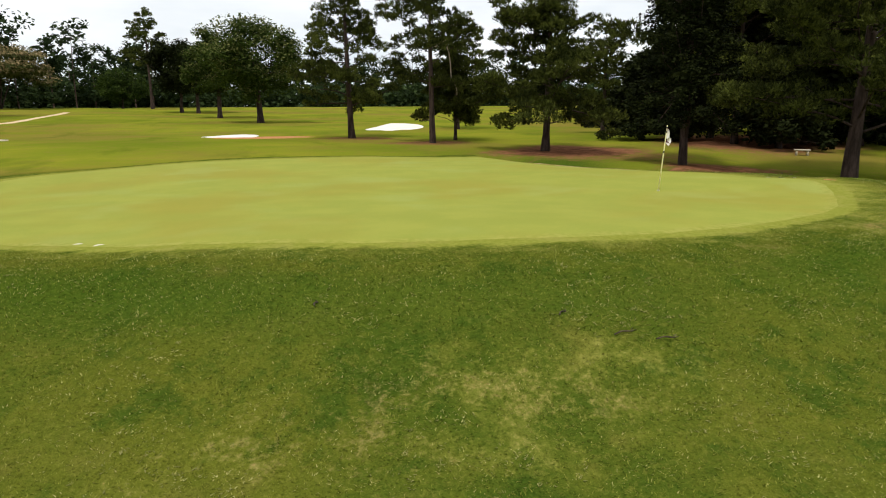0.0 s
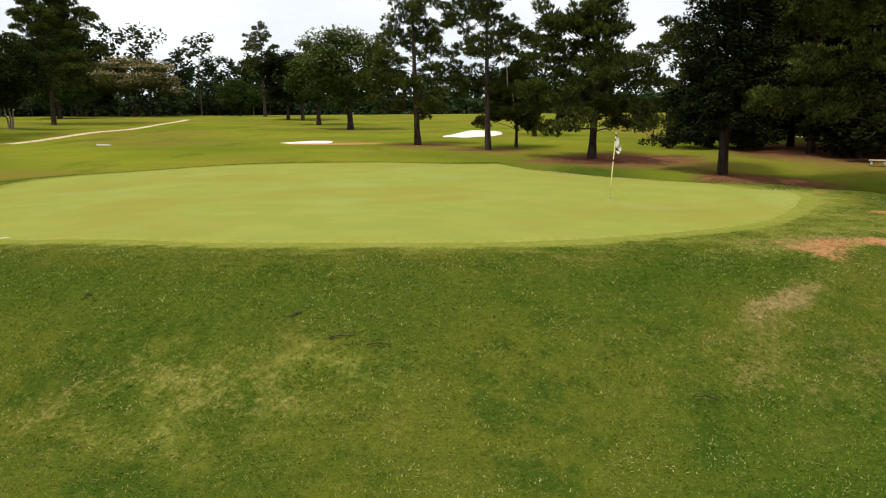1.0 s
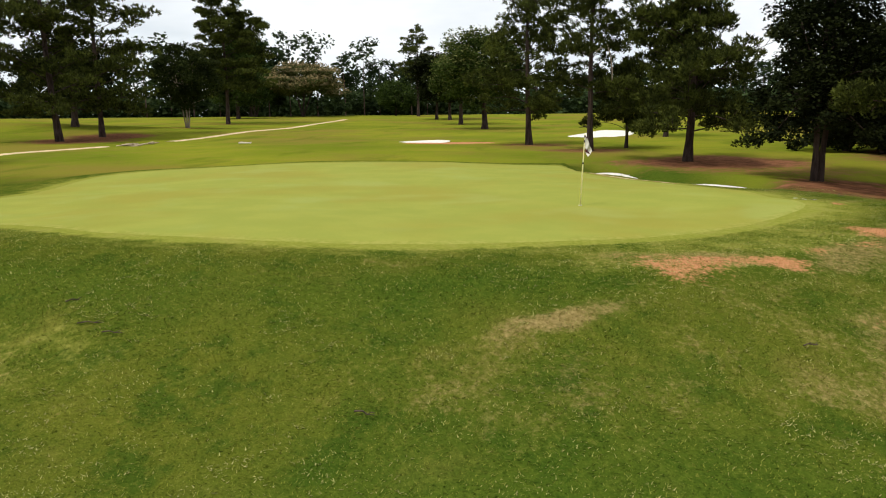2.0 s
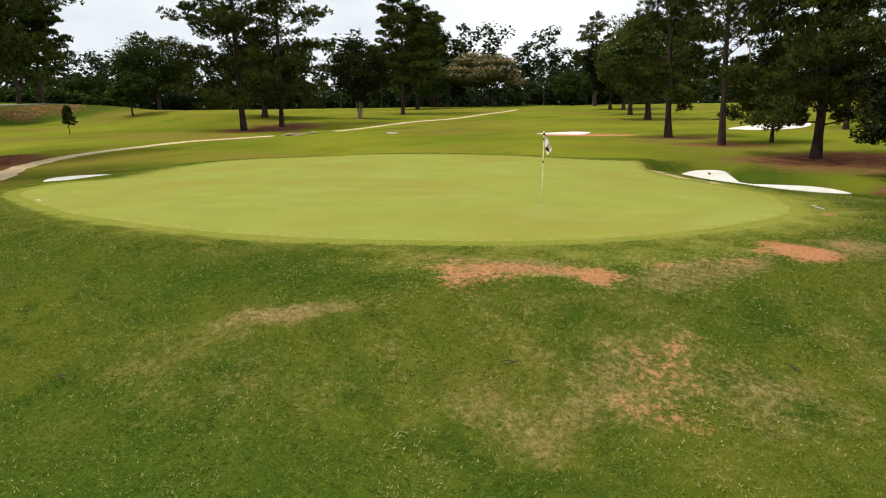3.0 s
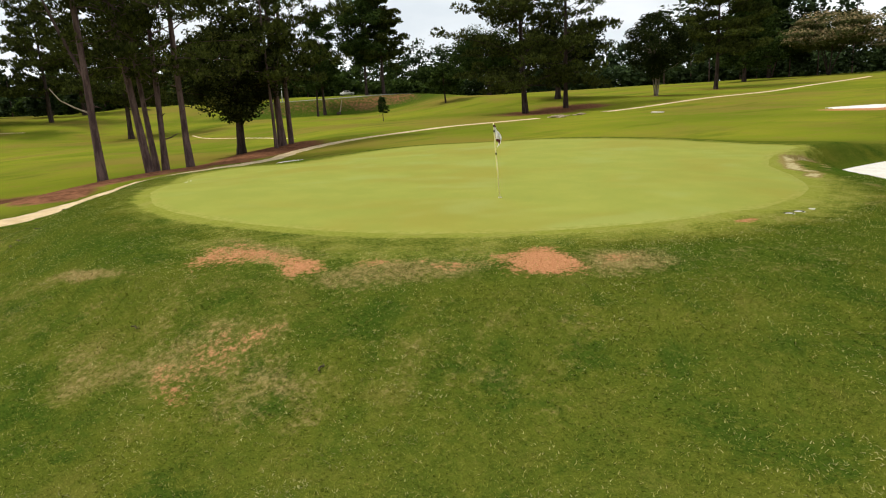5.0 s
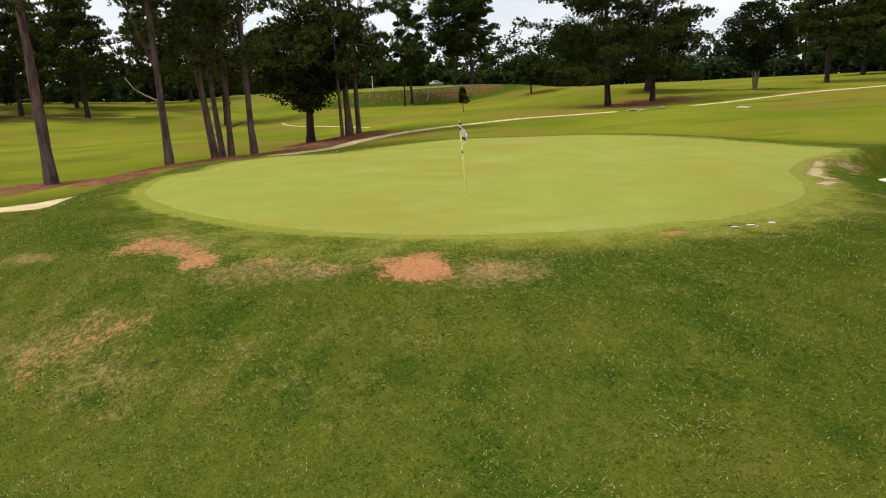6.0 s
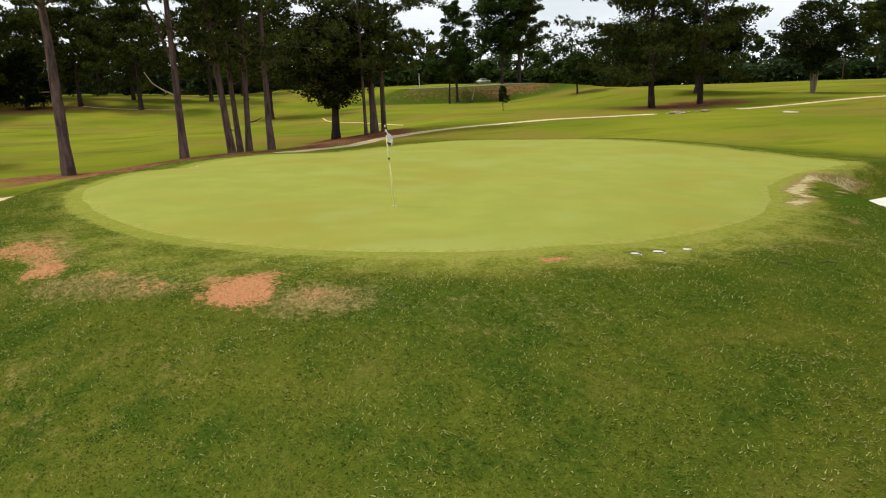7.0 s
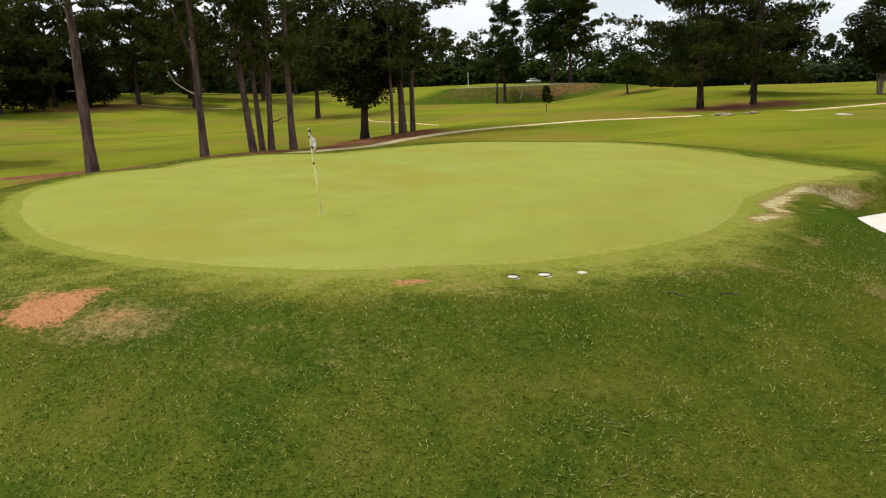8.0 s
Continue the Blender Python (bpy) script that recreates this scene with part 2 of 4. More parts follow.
def signed(x, y, loop):
    """Distance to a closed line, negative inside."""
    x, y = np.asarray(x, float), np.asarray(y, float)
    best, inside = np.full(x.shape, 1e9), np.zeros(x.shape, bool)
    for (ax, ay), (bx, by) in zip(loop, np.roll(loop, -1, 0)):
        dx, dy = bx - ax, by - ay
        t = np.clip(((x - ax) * dx + (y - ay) * dy) / (dx * dx + dy * dy + 1e-12), 0, 1)
        best = np.minimum(best, (x - ax - t * dx) ** 2 + (y - ay - t * dy) ** 2)
        cross = (ay > y) != (by > y)
        inside ^= cross & (x < (bx - ax) * (y - ay) / (by - ay + 1e-12) + ax)
    return np.where(inside, -1, 1) * np.sqrt(best)


def along(x, y, line):
    best = np.full(np.shape(x), 1e9)
    for (ax, ay), (bx, by) in zip(line[:-1], line[1:]):
        dx, dy = bx - ax, by - ay
        t = np.clip(((x - ax) * dx + (y - ay) * dy) / (dx * dx + dy * dy + 1e-12), 0, 1)
        best = np.minimum(best, (x - ax - t * dx) ** 2 + (y - ay - t * dy) ** 2)
    return np.sqrt(best)


GREEN_LOOP = smooth_loop([(-18.8, -3.7), (-16.6, -4.7), (-13.7, -6.2), (-11.0, -7.3), (-8.5, -7.95), (-6, -8.15), (-3.9, -7.85), (-1.6, -7.2), (1.2, -6.0), (3.2, -4.4),
                          (4.7, -2.8), (5.8, -1.45), (6.5, -0.3), (6.8, 1.3), (6.7, 3.4), (6.4, 5.3), (5.35, 7.7), (3.85, 9.8), (1.9, 12.1), (0.8, 14.6), (0.3, 17.0), (-0.9, 18.8), (-6, 18.5),
                          (-13.5, 18.5), (-20, 16.2), (-23.9, 11.3), (-22.6, 5), (-21.6, 0.2), (-20.6, -2.2)], 6)
BUNKER_NEAR = smooth_loop([(1.9, 15.9), (1.5, 18.5), (1.7, 22.0), (2.3, 25.4), (3.2, 26.5), (4.1, 26.0), (4.4, 23.8), (4.8, 21.0), (5.4, 19.1), (6.5, 18.5), (8.0, 18.6), (9.1, 18.2), (9.9, 16.4), (9.7, 14.2), (8.6, 12.9), (7.2, 13.0), (5.4, 14.0), (3.8, 15.0), (2.8, 15.4)], 5)
BUNKER_WEST = smooth_loop([(-26.7, 8.2), (-28.0, 9.5), (-30.2, 9.8), (-31.8, 8.8), (-32.0, 7.0), (-30.3, 5.2), (-28.0, 4.8), (-26.5, 6.2)], 6)
BUNKER_FAR = smooth_loop([(-19.6, 64.2), (-17.2, 66.4), (-14.8, 67.4), (-13.0, 66.4), (-13.5, 63.4), (-15.8, 62.2)], 6)
BUNKER_BACK = smooth_loop([(2.6, 80.4), (5.2, 85.6), (9.2, 93.2), (12.9, 90.8), (12.4, 84.0), (9.0, 79.0), (5.0, 77.8)], 6)
CART_PATH = smooth_line([(-21.5, -17.5), (-21.4, -13.6), (-23.0, -10.9), (-26.0, -6.9), (-29.2, -3.0), (-34.4, 3.7), (-40.3, 8.9), (-45.6, 13.4), (-48.0, 17.3), (-49.7, 21.4), (-50.9, 25.3), (-52.1, 29.8), (-55.0, 42.0), (-55.6, 56.6)], 8)
CART_PATH_FAR = smooth_line([(-55.0, 70.5), (-55.0, 80.0), (-55.8, 94.0), (-57.4, 119.0), (-59.0, 140.0), (-61.0, 166.0), (-64.0, 190.0)], 8)


def lie(x, y):
    """Height of the open ground, without the green and the bunkers."""
    x, y = np.asarray(x, float), np.asarray(y, float)
    r = np.hypot(x, y)
    z = -0.7 + 3.3 * ss(95, 280, r)
    u = -0.73 * (x + 28) - 0.69 * (y + 2.5)                    # west of the cart path the ground drops
    z = z - ((1.1 + 0.35 * ss(0, -12, y)) * ss(3.5, 14, u) * ss(110, 60, u) + 0.15 * ss(-6, -1, u) * ss(9, 2, u)) * ss(45, 15, y)
    z = z - 0.6 * np.maximum(ss(0, -12, y) * ss(-40, -14, x), 1.5 * ss(9, 20, x) * ss(34, 8, y))
    z = z - 0.55 * np.exp(-((x + 45) / 10) ** 2 - ((y - 10) / 10) ** 2)     # hollow where the path rounds the pines
    w = 9 + 90 * ss(55, 115, y) + 95 * ss(48, -5, y)          # bank below the road, steep only along its middle
    slope = (3.0 + 1.6 * ss(25, -30, y)) * ss(-158 + 0.35 * (w - 9), -158 - 0.65 * w, x)
    s, v = 0.46 * (x + 150) + 0.89 * (y - 68), -0.89 * (x + 150) + 0.46 * (y - 68)      # along the bank's foot, and behind it
    ramp = 3.4 * ss(12, 46, s) * ss(-75, 4, v)
    bank = ramp + (4.0 - ramp) * ss(-0.5, 6.5 + 30 * ss(-8, -40, s), v)
    z = z + (slope + (bank - slope) * ss(18, 44, y)) * ss(128, 90, y)
    z = z + 0.22 * ss(28, 42, y) + 0.6 * ss(70, 105, y)
    z = z - 0.25 * ss(1.5, 0.4, np.hypot((x + 22.5) / 6, (y + 8.0) / 6))
    return z + 0.12 * np.sin(x * 0.11 + 1.0) * np.sin(y * 0.09) * ss(20, 60, r)


def height(x, y):
    x, y = np.asarray(x, float), np.asarray(y, float)
    sd = signed(x, y, GREEN_LOOP)
    top = 0.15 * ss(-1, -7.5, y) - 0.2 * ss(-15, -22, x) * ss(-1, 4, y)
    top = top + 0.09 * ss(3.5, 7, x) * ss(3.5, 0.5, y) - 0.14 * ss(4.2, 7.4, x) * ss(0, 4, y) - 0.12 * ss(7, 14, y) * ss(-8, -1, x) + 0.08 * ss(8, 15, y) * ss(-2, -8, x) - 0.18 * ss(4.5, 8.5, y) * ss(0, 5, x)
    top = top + 0.05 * np.sin(x * 0.35) * np.sin(y * 0.3 + 0.6) * ss(1, 4, np.hypot(x, y))
    top = top + 0.14 * ss(-3, -8, x) * ss(-16.5, -12, x) * ss(3, -5, y) - 0.1 * ss(-14, -17, x) * ss(2, -4, y)
    west = ss(0, -6, x)
    north = ss(7.5, 10.5, y) * ss(1, 4, x)
    z = top + (lie(x, y) - top) * ss(1.9 - 0.9 * west - 1.4 * north, 7.9 - 0.9 * west - 1.6 * north, sd)
    for loop, level in ((BUNKER_NEAR, -1.2), (BUNKER_WEST, -0.85)):
        sb = signed(x, y, loop)
        z = z + (level - z) * ss(1.5, 0.1, sb) * ss(-0.2, 0.8, sd) - 0.1 * ss(0.1, -0.7, sb)
    for loop, tilt in ((BUNKER_FAR, 0.13), (BUNKER_BACK, 0.06)):   # these two lie tilted, their backs raised
        sb = signed(x, y, loop)
        z = z + tilt * (y - loop[:, 1].mean()) * 0.5 * ss(0.6, -0.3, sb) - 0.06 * ss(0.1, -0.6, sb)
    return z


def z_at(x, y):
    return float(height(np.array([x]), np.array([y]))[0])


NEAR_X, NEAR_Y, NEAR_STEP = -36.0, -28.0, 0.15
near_gx, near_gy = np.meshgrid(NEAR_X + NEAR_STEP * np.arange(420), NEAR_Y + NEAR_STEP * np.arange(400))
NEAR_Z, NEAR_SD = height(near_gx, near_gy), signed(near_gx, near_gy, GREEN_LOOP)


def near(x, y, table):
    """Looks a value of the ground round the green up in its table, between the entries."""
    u, v = (x - NEAR_X) / NEAR_STEP, (y - NEAR_Y) / NEAR_STEP
    i, k = np.clip(u.astype(int), 0, 418), np.clip(v.astype(int), 0, 398)
    fu, fv = u - i, v - k
    return (table[k, i] * (1 - fu) + table[k, i + 1] * fu) * (1 - fv) + (table[k + 1, i] * (1 - fu) + table[k + 1, i + 1] * fu) * fv


# ---------------------------------------------------------------- builders
def mesh_from(name, verts, faces, mat, smooth=True):
    me = bpy.data.meshes.new(name)
    me.from_pydata([tuple(v) for v in verts], [], [tuple(f) for f in faces])
    me.update()
    if smooth:
        me.polygons.foreach_set("use_smooth", [True] * len(me.polygons))
    me.materials.append(mat)
    return me


def raw_mesh(name, verts, size, mat):
    """A mesh of separate triangles (size 3) or quads (size 4), one after another."""
    verts = np.asarray(verts, np.float32).reshape(-1, 3)
    count = len(verts) // size
    me = bpy.data.meshes.new(name)
    me.vertices.add(len(verts))
    me.vertices.foreach_set("co", verts.ravel())
    me.loops.add(len(verts))
    me.loops.foreach_set("vertex_index", np.arange(len(verts), dtype=np.int32))
    me.polygons.add(count)
    me.polygons.foreach_set("loop_start", np.arange(0, len(verts), size, dtype=np.int32))
    me.update(calc_edges=True)
    me.materials.append(mat)
    return me


def part(name, data, parent, label=""):
    ob = new(name, data)
    ob.parent = parent
    return tagged(ob, label)


def grid_axis(a, b, step, far, grow):
    inner = list(np.arange(a, b + step / 2, step))
    for end, sign in ((inner[0], -1), (inner[-1], 1)):
        s, p, more = step, end, []
        while abs(p) < far:
            s *= grow
            p += sign * s
            more.append(p)
        inner = more[::-1] + inner if sign < 0 else inner + more
    return np.array(inner)


def set_attr(me, name, values):
    me.attributes.new(name, "FLOAT", "POINT").data.foreach_set("value", np.asarray(values, np.float32))


def blob(x, y, cx, cy, rx, ry, turn=0.0, soft=0.5):
    c, s = math.cos(radians(turn)), math.sin(radians(turn))
    u, v = ((x - cx) * c + (y - cy) * s) / rx, (-(x - cx) * s + (y - cy) * c) / ry
    return ss(1.0 + soft, 1.0 - soft, np.hypot(u, v))


def wobble(x, y, scale, seed):
    """Cheap rolling noise, about -1 to 1."""
    rng = np.random.RandomState(seed)
    out = 0
    for k in range(6):
        a, f, p = rng.uniform(0, 6.28), scale * rng.uniform(0.6, 1.9), rng.uniform(0, 6.28)
        out = out + np.sin((x * math.cos(a) + y * math.sin(a)) * f + p) / (1.6 + 0.3 * k)
    return out / 2


# ---------------------------------------------------------------- ground
# dry and bare places: centre, half-lengths, turn in degrees, how bare
DRY = [(-0.9, -11.0, 1.0, 0.3, 22, 0.95), (4.6, -10.1, 1.0, 1.3, -10, 0.66), (4.3, -10.8, 1.7, 0.85, 35, 0.66), (6.0, -10.0, 1.1, 0.8, 40, 0.6), (5.2, -8.7, 1.0, 1.2, 0, 0.45), (3.2, -11.6, 1.2, 0.7, 0, 0.6), (-9.6, -12.5, 1.6, 0.7, -25, 0.45), (-11.2, -12.0, 1.5, 0.6, -20, 0.45),
       (4.95, -6.85, 1.8, 0.75, 42, 0.8), (7.5, -3.9, 1.1, 0.7, 55, 0.95), (-12.5, -12.5, 2.5, 1.2, 0, 0.35), (0.6, -12.2, 0.8, 0.4, 0, 0.5), (-15.5, -9.0, 2.0, 0.8, 0, 0.35), (0.2, -9.7, 0.5, 0.15, 20, 0.6), (6.2, 9.6, 0.9, 0.35, 130, 0.8),
       (4.4, 10.1, 0.85, 0.28, 122, 2.1), (3.5, 11.2, 0.5, 0.22, 125, 1.9), (2.45, 12.3, 1.4, 0.3, 125, 2.0), (1.35, 14.4, 1.5, 0.24, 110, 1.9), (0.85, 16.7, 1.3, 0.18, 98, 1.7), (8.2, 6.6, 0.8, 0.5, 20, 0.6), (8.2, 5.2, 0.8, 0.3, 80, 0.6), (8.1, 0.3, 0.5, 1.6, 0, 0.45), (1.8, -8.1, 2.0, 0.8, 14, 0.8), (8.6, -2.4, 0.8, 0.5, 70, 0.45),
       (3.85, 12.2, 0.45, 0.08, 40, 1.8), (3.2, 13.6, 1.5, 0.06, 112, 1.4), (3.4, -10.2, 4.0, 2.6, 10, 0.42), (-1.5, -12.6, 3.0, 1.2, 0, 0.42), (7.6, -7.4, 2.4, 1.8, 30, 0.4), (9.4, -1.5, 1.6, 3.0, 0, 0.36), (-3.4, -9.4, 1.6, 0.35, 0, 0.4), (-6.5, -10.2, 1.2, 0.3, 5, 0.35), (9.6, 7.6, 0.7, 0.4, 0, 0.7), (4.7, -6.8, 3.0, 1.0, 45, 0.5), (2.0, -7.9, 1.6, 0.8, 20, 0.5)]
CLAY = [(1.35, -8.6, 1.05, 0.8, 10, 0.8), (3.0, -8.0, 0.8, 0.5, 15, 0.85), (3.5, -7.6, 0.35, 0.35, 0, 0.7), (6.62, -4.9, 0.8, 0.66, 25, 1.1), (6.2, -4.4, 0.45, 0.35, 40, 0.9), (7.3, -3.9, 0.5, 0.3, 60, 0.55), (7.85, 0.24, 0.26, 0.34, 0, 1.3), (4.9, -6.3, 0.35, 0.22, 30, 0.6),
        (4.7, -9.9, 0.5, 0.75, 0, 0.6), (4.9, -10.9, 0.6, 0.6, 0, 0.58), (5.6, -6.1, 0.5, 0.3, 40, 0.62), (4.2, -6.9, 0.5, 0.3, 40, 0.62), (-13.4, 59.8, 4.6, 2.6, 0, 1.3), (-10.6, 61.5, 4.2, 3.0, 20, 1.2)]
# pine straw; the wider patches under trees also paint in their shade
STRAW_SHADE = [(11.0, 29.6, 7.5, 6.0, 20, 1.0), (13.0, 25.0, 9.0, 5.0, 0, 0.7), (14.0, 21.0, 5.0, 4.0, 0, 0.6), (14.2, 14.8, 5.2, 4.0, 0, 1.0), (16.8, 17.4, 4.2, 2.6, 20, 0.85), (3.3, 43.6, 5.5, 5.0, 0, 0.8), (-2.2, 57.0, 5.5, 5.0, 0, 0.75), (0.5, 50, 9, 9, 30, 0.45), (20.5, 12.0, 4.0, 4.0, 0, 0.45), (34, 36, 14, 10, 50, 1.0),
         (-71.0, 72, 9, 8, 100, 1.0), (-73, 83, 8, 7, 90, 1.0), (-66, 70, 10, 7, 60, 0.5), (-51.5, 13.5, 8.5, 4.8, 130, 1.2), (-44.0, 3.2, 8.5, 4.2, 133, 1.2), (-38.6, -3.0, 6.5, 3.6, 128, 1.15), (-34.0, -7.5, 5.0, 2.4, 128, 1.0), (-40.0, -12.0, 5.0, 3.0, 100, 1.0), (-36, -11.0, 7, 3.4, 100, 0.8), (-154, 71, 5.0, 26, -27, 0.56), (-146, 85, 4.0, 14, -27, 0.7), (-56.0, 17.6, 4.6, 4.4, 60, 1.0), (-172, -30, 22, 14, 100, 0.7), (-162, -8, 12, 10, 0, 0.6), (-34, -16, 9, 3, 100, 0.55),
         (-74, 110, 5, 5, 0, 0.7), (-84, 149, 8, 7, 0, 0.7),
         (-29.5, -8.5, 3.2, 1.8, 125, 1.3), (-33.2, -4.2, 4.2, 2.2, 125, 1.3), (-37.2, 0.6, 4.2, 2.2, 130, 1.3), (-41.8, 5.4, 4.7, 2.2, 135, 1.3), (-47.0, 10.3, 4.7, 2.2, 135, 1.3), (-40.5, -15.0, 4.5, 2.4, 100, 1.0)]


def paint_masks(me, x, y, times=1, sd=None):
    """What grows or lies where: dry grass, bare clay, pine straw with painted tree shade, the green's fringe, fairway
    and lush rough.
    """
    jx, jy = x + 0.35 * wobble(x, y, 1.7, 3), y + 0.3 * wobble(x, y, 1.9, 4)
    sd = signed(x, y, GREEN_LOOP) if sd is None else sd
    dry, clay, straw = np.zeros(len(x)), np.zeros(len(x)), np.zeros(len(x))
    for cx, cy, rx, ry, a, k in DRY:
        dry = np.maximum(dry, k * blob(jx, jy, cx, cy, rx, ry, a, 0.8))
    for cx, cy, rx, ry, a, k in CLAY:
        clay = np.maximum(clay, k * blob(jx, jy, cx, cy, rx, ry, a, 0.7))
    for cx, cy, rx, ry, a, k in STRAW_SHADE:
        straw = np.maximum(straw, k * blob(x + 1.2 * wobble(x, y, 0.5, 5), y + 1.2 * wobble(x, y, 0.5, 6), cx, cy, rx, ry, a, 0.6))
    bank = blob(x, y, -152, 74, 6, 34, -27, 0.3)
    set_attr(me, "dry", np.repeat(dry, times))
    set_attr(me, "clay", np.repeat(clay, times))
    set_attr(me, "straw", np.repeat(0.8 * straw, times))
    pale = np.maximum(0.5 * blob(jx, jy, -9.6, -12.3, 3.0, 1.7, 5, 0.9), 0.38 * blob(jx, jy, -14.0, -12.6, 2.4, 1.4, 0, 0.9))
    set_attr(me, "fringe", np.repeat(np.maximum(pale, np.maximum(ss(0.62, 0.3, sd), np.maximum((0.5 + 0.25 * ss(2, 6, x)) * ss(2.0 + 0.8 * ss(3, 7, x) * ss(-7, -1, y), 0.8, sd), 0.62 * blob(jx, jy, 3.5, -7.0, 6.5, 3.2, 38, 0.6) * ss(4.2, 2.2, sd)))), times))
    set_attr(me, "fairway", np.repeat((1 - bank) * ss(6.5, 11.0, sd) * np.maximum(ss(2, 12, y), ss(-20, -30, x)), times))
    set_attr(me, "lush", np.repeat(1.2 * bank + ss(1.2, 2.4, sd) * ss(4.6, 2.6, sd) * (0.75 + 0.4 * wobble(x, y, 0.35, 9)) * ss(14, 9, x) + 0.75 * ss(0.9, 1.8, sd) * ss(8.5, 10.5, y) * ss(2.0, 4.5, x) * ss(30, 12, x) + 0.9 * blob(x, y, 1.0, -15.6, 7.0, 2.6, 5, 0.6) + 0.25 * blob(x, y, 12.6, -3.6, 2.6, 4.6, 0, 0.6) + 0.12 * ss(7.5, 9, x) * ss(-3, 3, y) * ss(2.6, 3.6, sd) * ss(30, 12, x), times))


def build_ground():
    xs, ys = grid_axis(-25, 19, 0.29, 1800, 1.055), grid_axis(-19, 22, 0.29, 1800, 1.055)
    xs = np.sort(np.concatenate([xs[(xs < -176) | (xs > -132)], np.arange(-176, -131, 1.0)]))      # finer over the bank
    ys = np.sort(np.concatenate([ys[(ys < 36) | (ys > 130)], np.arange(36, 131, 1.6)]))
    gx, gy = np.meshgrid(xs, ys)
    x, y = gx.ravel(), gy.ravel()
    z = height(x, y)
    nx, ny = len(xs), len(ys)
    i = (np.arange(ny - 1)[:, None] * nx + np.arange(nx - 1)[None]).ravel()
    quads = np.stack([i, i + 1, i + nx + 1, i + nx], 1).astype(np.int32)
    me = bpy.data.meshes.new("ground")
    me.vertices.add(len(x))
    me.vertices.foreach_set("co", np.stack([x, y, z], 1).astype(np.float32).ravel())
    me.loops.add(quads.size)
    me.loops.foreach_set("vertex_index", quads.ravel())
    me.polygons.add(len(quads))
    me.polygons.foreach_set("loop_start", np.arange(0, quads.size, 4, dtype=np.int32))
    me.polygons.foreach_set("use_smooth", [True] * len(quads))
    me.update(calc_edges=True)
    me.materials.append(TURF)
    paint_masks(me, x, y)
    return tagged(new("ground", me), "green rough and fairway grass with bare dry patches", "ground", kind="structure")


build_ground()


def sheet(name, loop, lift, mat, rings, label, category, edge=0.0, over=0.0):
    """A sheet laid on the ground inside a closed line, ring by ring to its middle."""
    loop = np.array(loop)
    mid = loop.mean(0)
    if over:
        tangent = np.roll(loop, -1, 0) - np.roll(loop, 1, 0)
        tangent /= np.linalg.norm(tangent, axis=1)[:, None]
        loop = loop + over * np.stack([tangent[:, 1], -tangent[:, 0]], 1)
    n, verts, faces = len(loop), [], []
    rad = np.linspace(1, 0, rings + 1)[:-1]
    px = np.concatenate([mid[0] + (loop[:, 0] - mid[0]) * k for k in rad] + [[mid[0]]])
    py = np.concatenate([mid[1] + (loop[:, 1] - mid[1]) * k for k in rad] + [[mid[1]]])
    pz = height(px, py) + lift
    if over:
        pz -= edge * ss(-2.2 * over, 0, signed(px, py, loop))
    else:
        pz[:n] -= edge
    verts = np.stack([px, py, pz], 1)
    for k in range(rings - 1):
        for i in range(n):
            j = (i + 1) % n
            faces.append((k * n + i, k * n + j, (k + 1) * n + j, (k + 1) * n + i))
    last = (rings - 1) * n
    faces += [(last + i, last + (i + 1) % n, rings * n) for i in range(n)]
    me = mesh_from(name, verts, faces, mat)
    set_attr(me, "edge", ss(-1.3, -0.1, signed(px, py, loop)))
    return tagged(new(name, me), label, category, kind="structure")


green_edge = GREEN_LOOP[:, None] + (np.roll(GREEN_LOOP, -1, 0) - GREEN_LOOP)[:, None] * np.array([0, 1 / 3, 2 / 3])[None, :, None]
green_edge = green_edge.reshape(-1, 2)
green_edge += 0.07 * np.stack([wobble(green_edge[:, 0], green_edge[:, 1], 2.2, 11), wobble(green_edge[:, 0], green_edge[:, 1], 2.4, 12)], 1)
sheet("putting_green", green_edge, 0.016, GREEN, 48, "smooth pale green closely mown putting green", "putting green", 0.045, 0.3)
for nm, lp in (("bunker", BUNKER_NEAR), ("bunker", BUNKER_WEST), ("bunker", BUNKER_FAR), ("bunker", BUNKER_BACK)):
    sheet(nm, lp, 0.05, SAND, 16, "bright white sand bunker cut into the grass", "bunker", 0.03)


def track(line, width, label, mat=TRACK, name="path"):
    """A worn path laid on the ground, with soft wandering edges and a little thickness."""
    d = np.gradient(line, axis=0)
    d /= np.linalg.norm(d, axis=1)[:, None]
    side = np.stack([-d[:, 1], d[:, 0]], 1)
    faces, cols = [], 7
    i = np.arange(len(line))[:, None, None]
    u = (np.arange(cols) / (cols - 1) * 2 - 1)[None, :, None]
    w = width * (1 + 0.12 * np.sin(i * 1.3) + 0.08 * np.sin(i * 2.9))
    q = (line[:, None] + side[:, None] * u * w / 2).reshape(-1, 2)
    lift = np.tile(np.where(np.abs(u.ravel()) < 0.99, 0.05, -0.04), len(line))
    verts = np.column_stack([q, height(q[:, 0], q[:, 1]) + lift])
    for i in range(len(line) - 1):
        for k in range(cols - 1):
            a = i * cols + k
            faces.append((a, a + 1, a + cols + 1, a + cols))
    return tagged(new(name, mesh_from(name, verts, faces, mat)), label, name, kind="structure")


def dense(line, gap):
    out = [line[0]]
    for a, b in zip(line[:-1], line[1:]):
        n = max(1, int(np.linalg.norm(b - a) / gap))
        out += [a + (b - a) * k / n for k in range(1, n + 1)]
    return np.array(out)


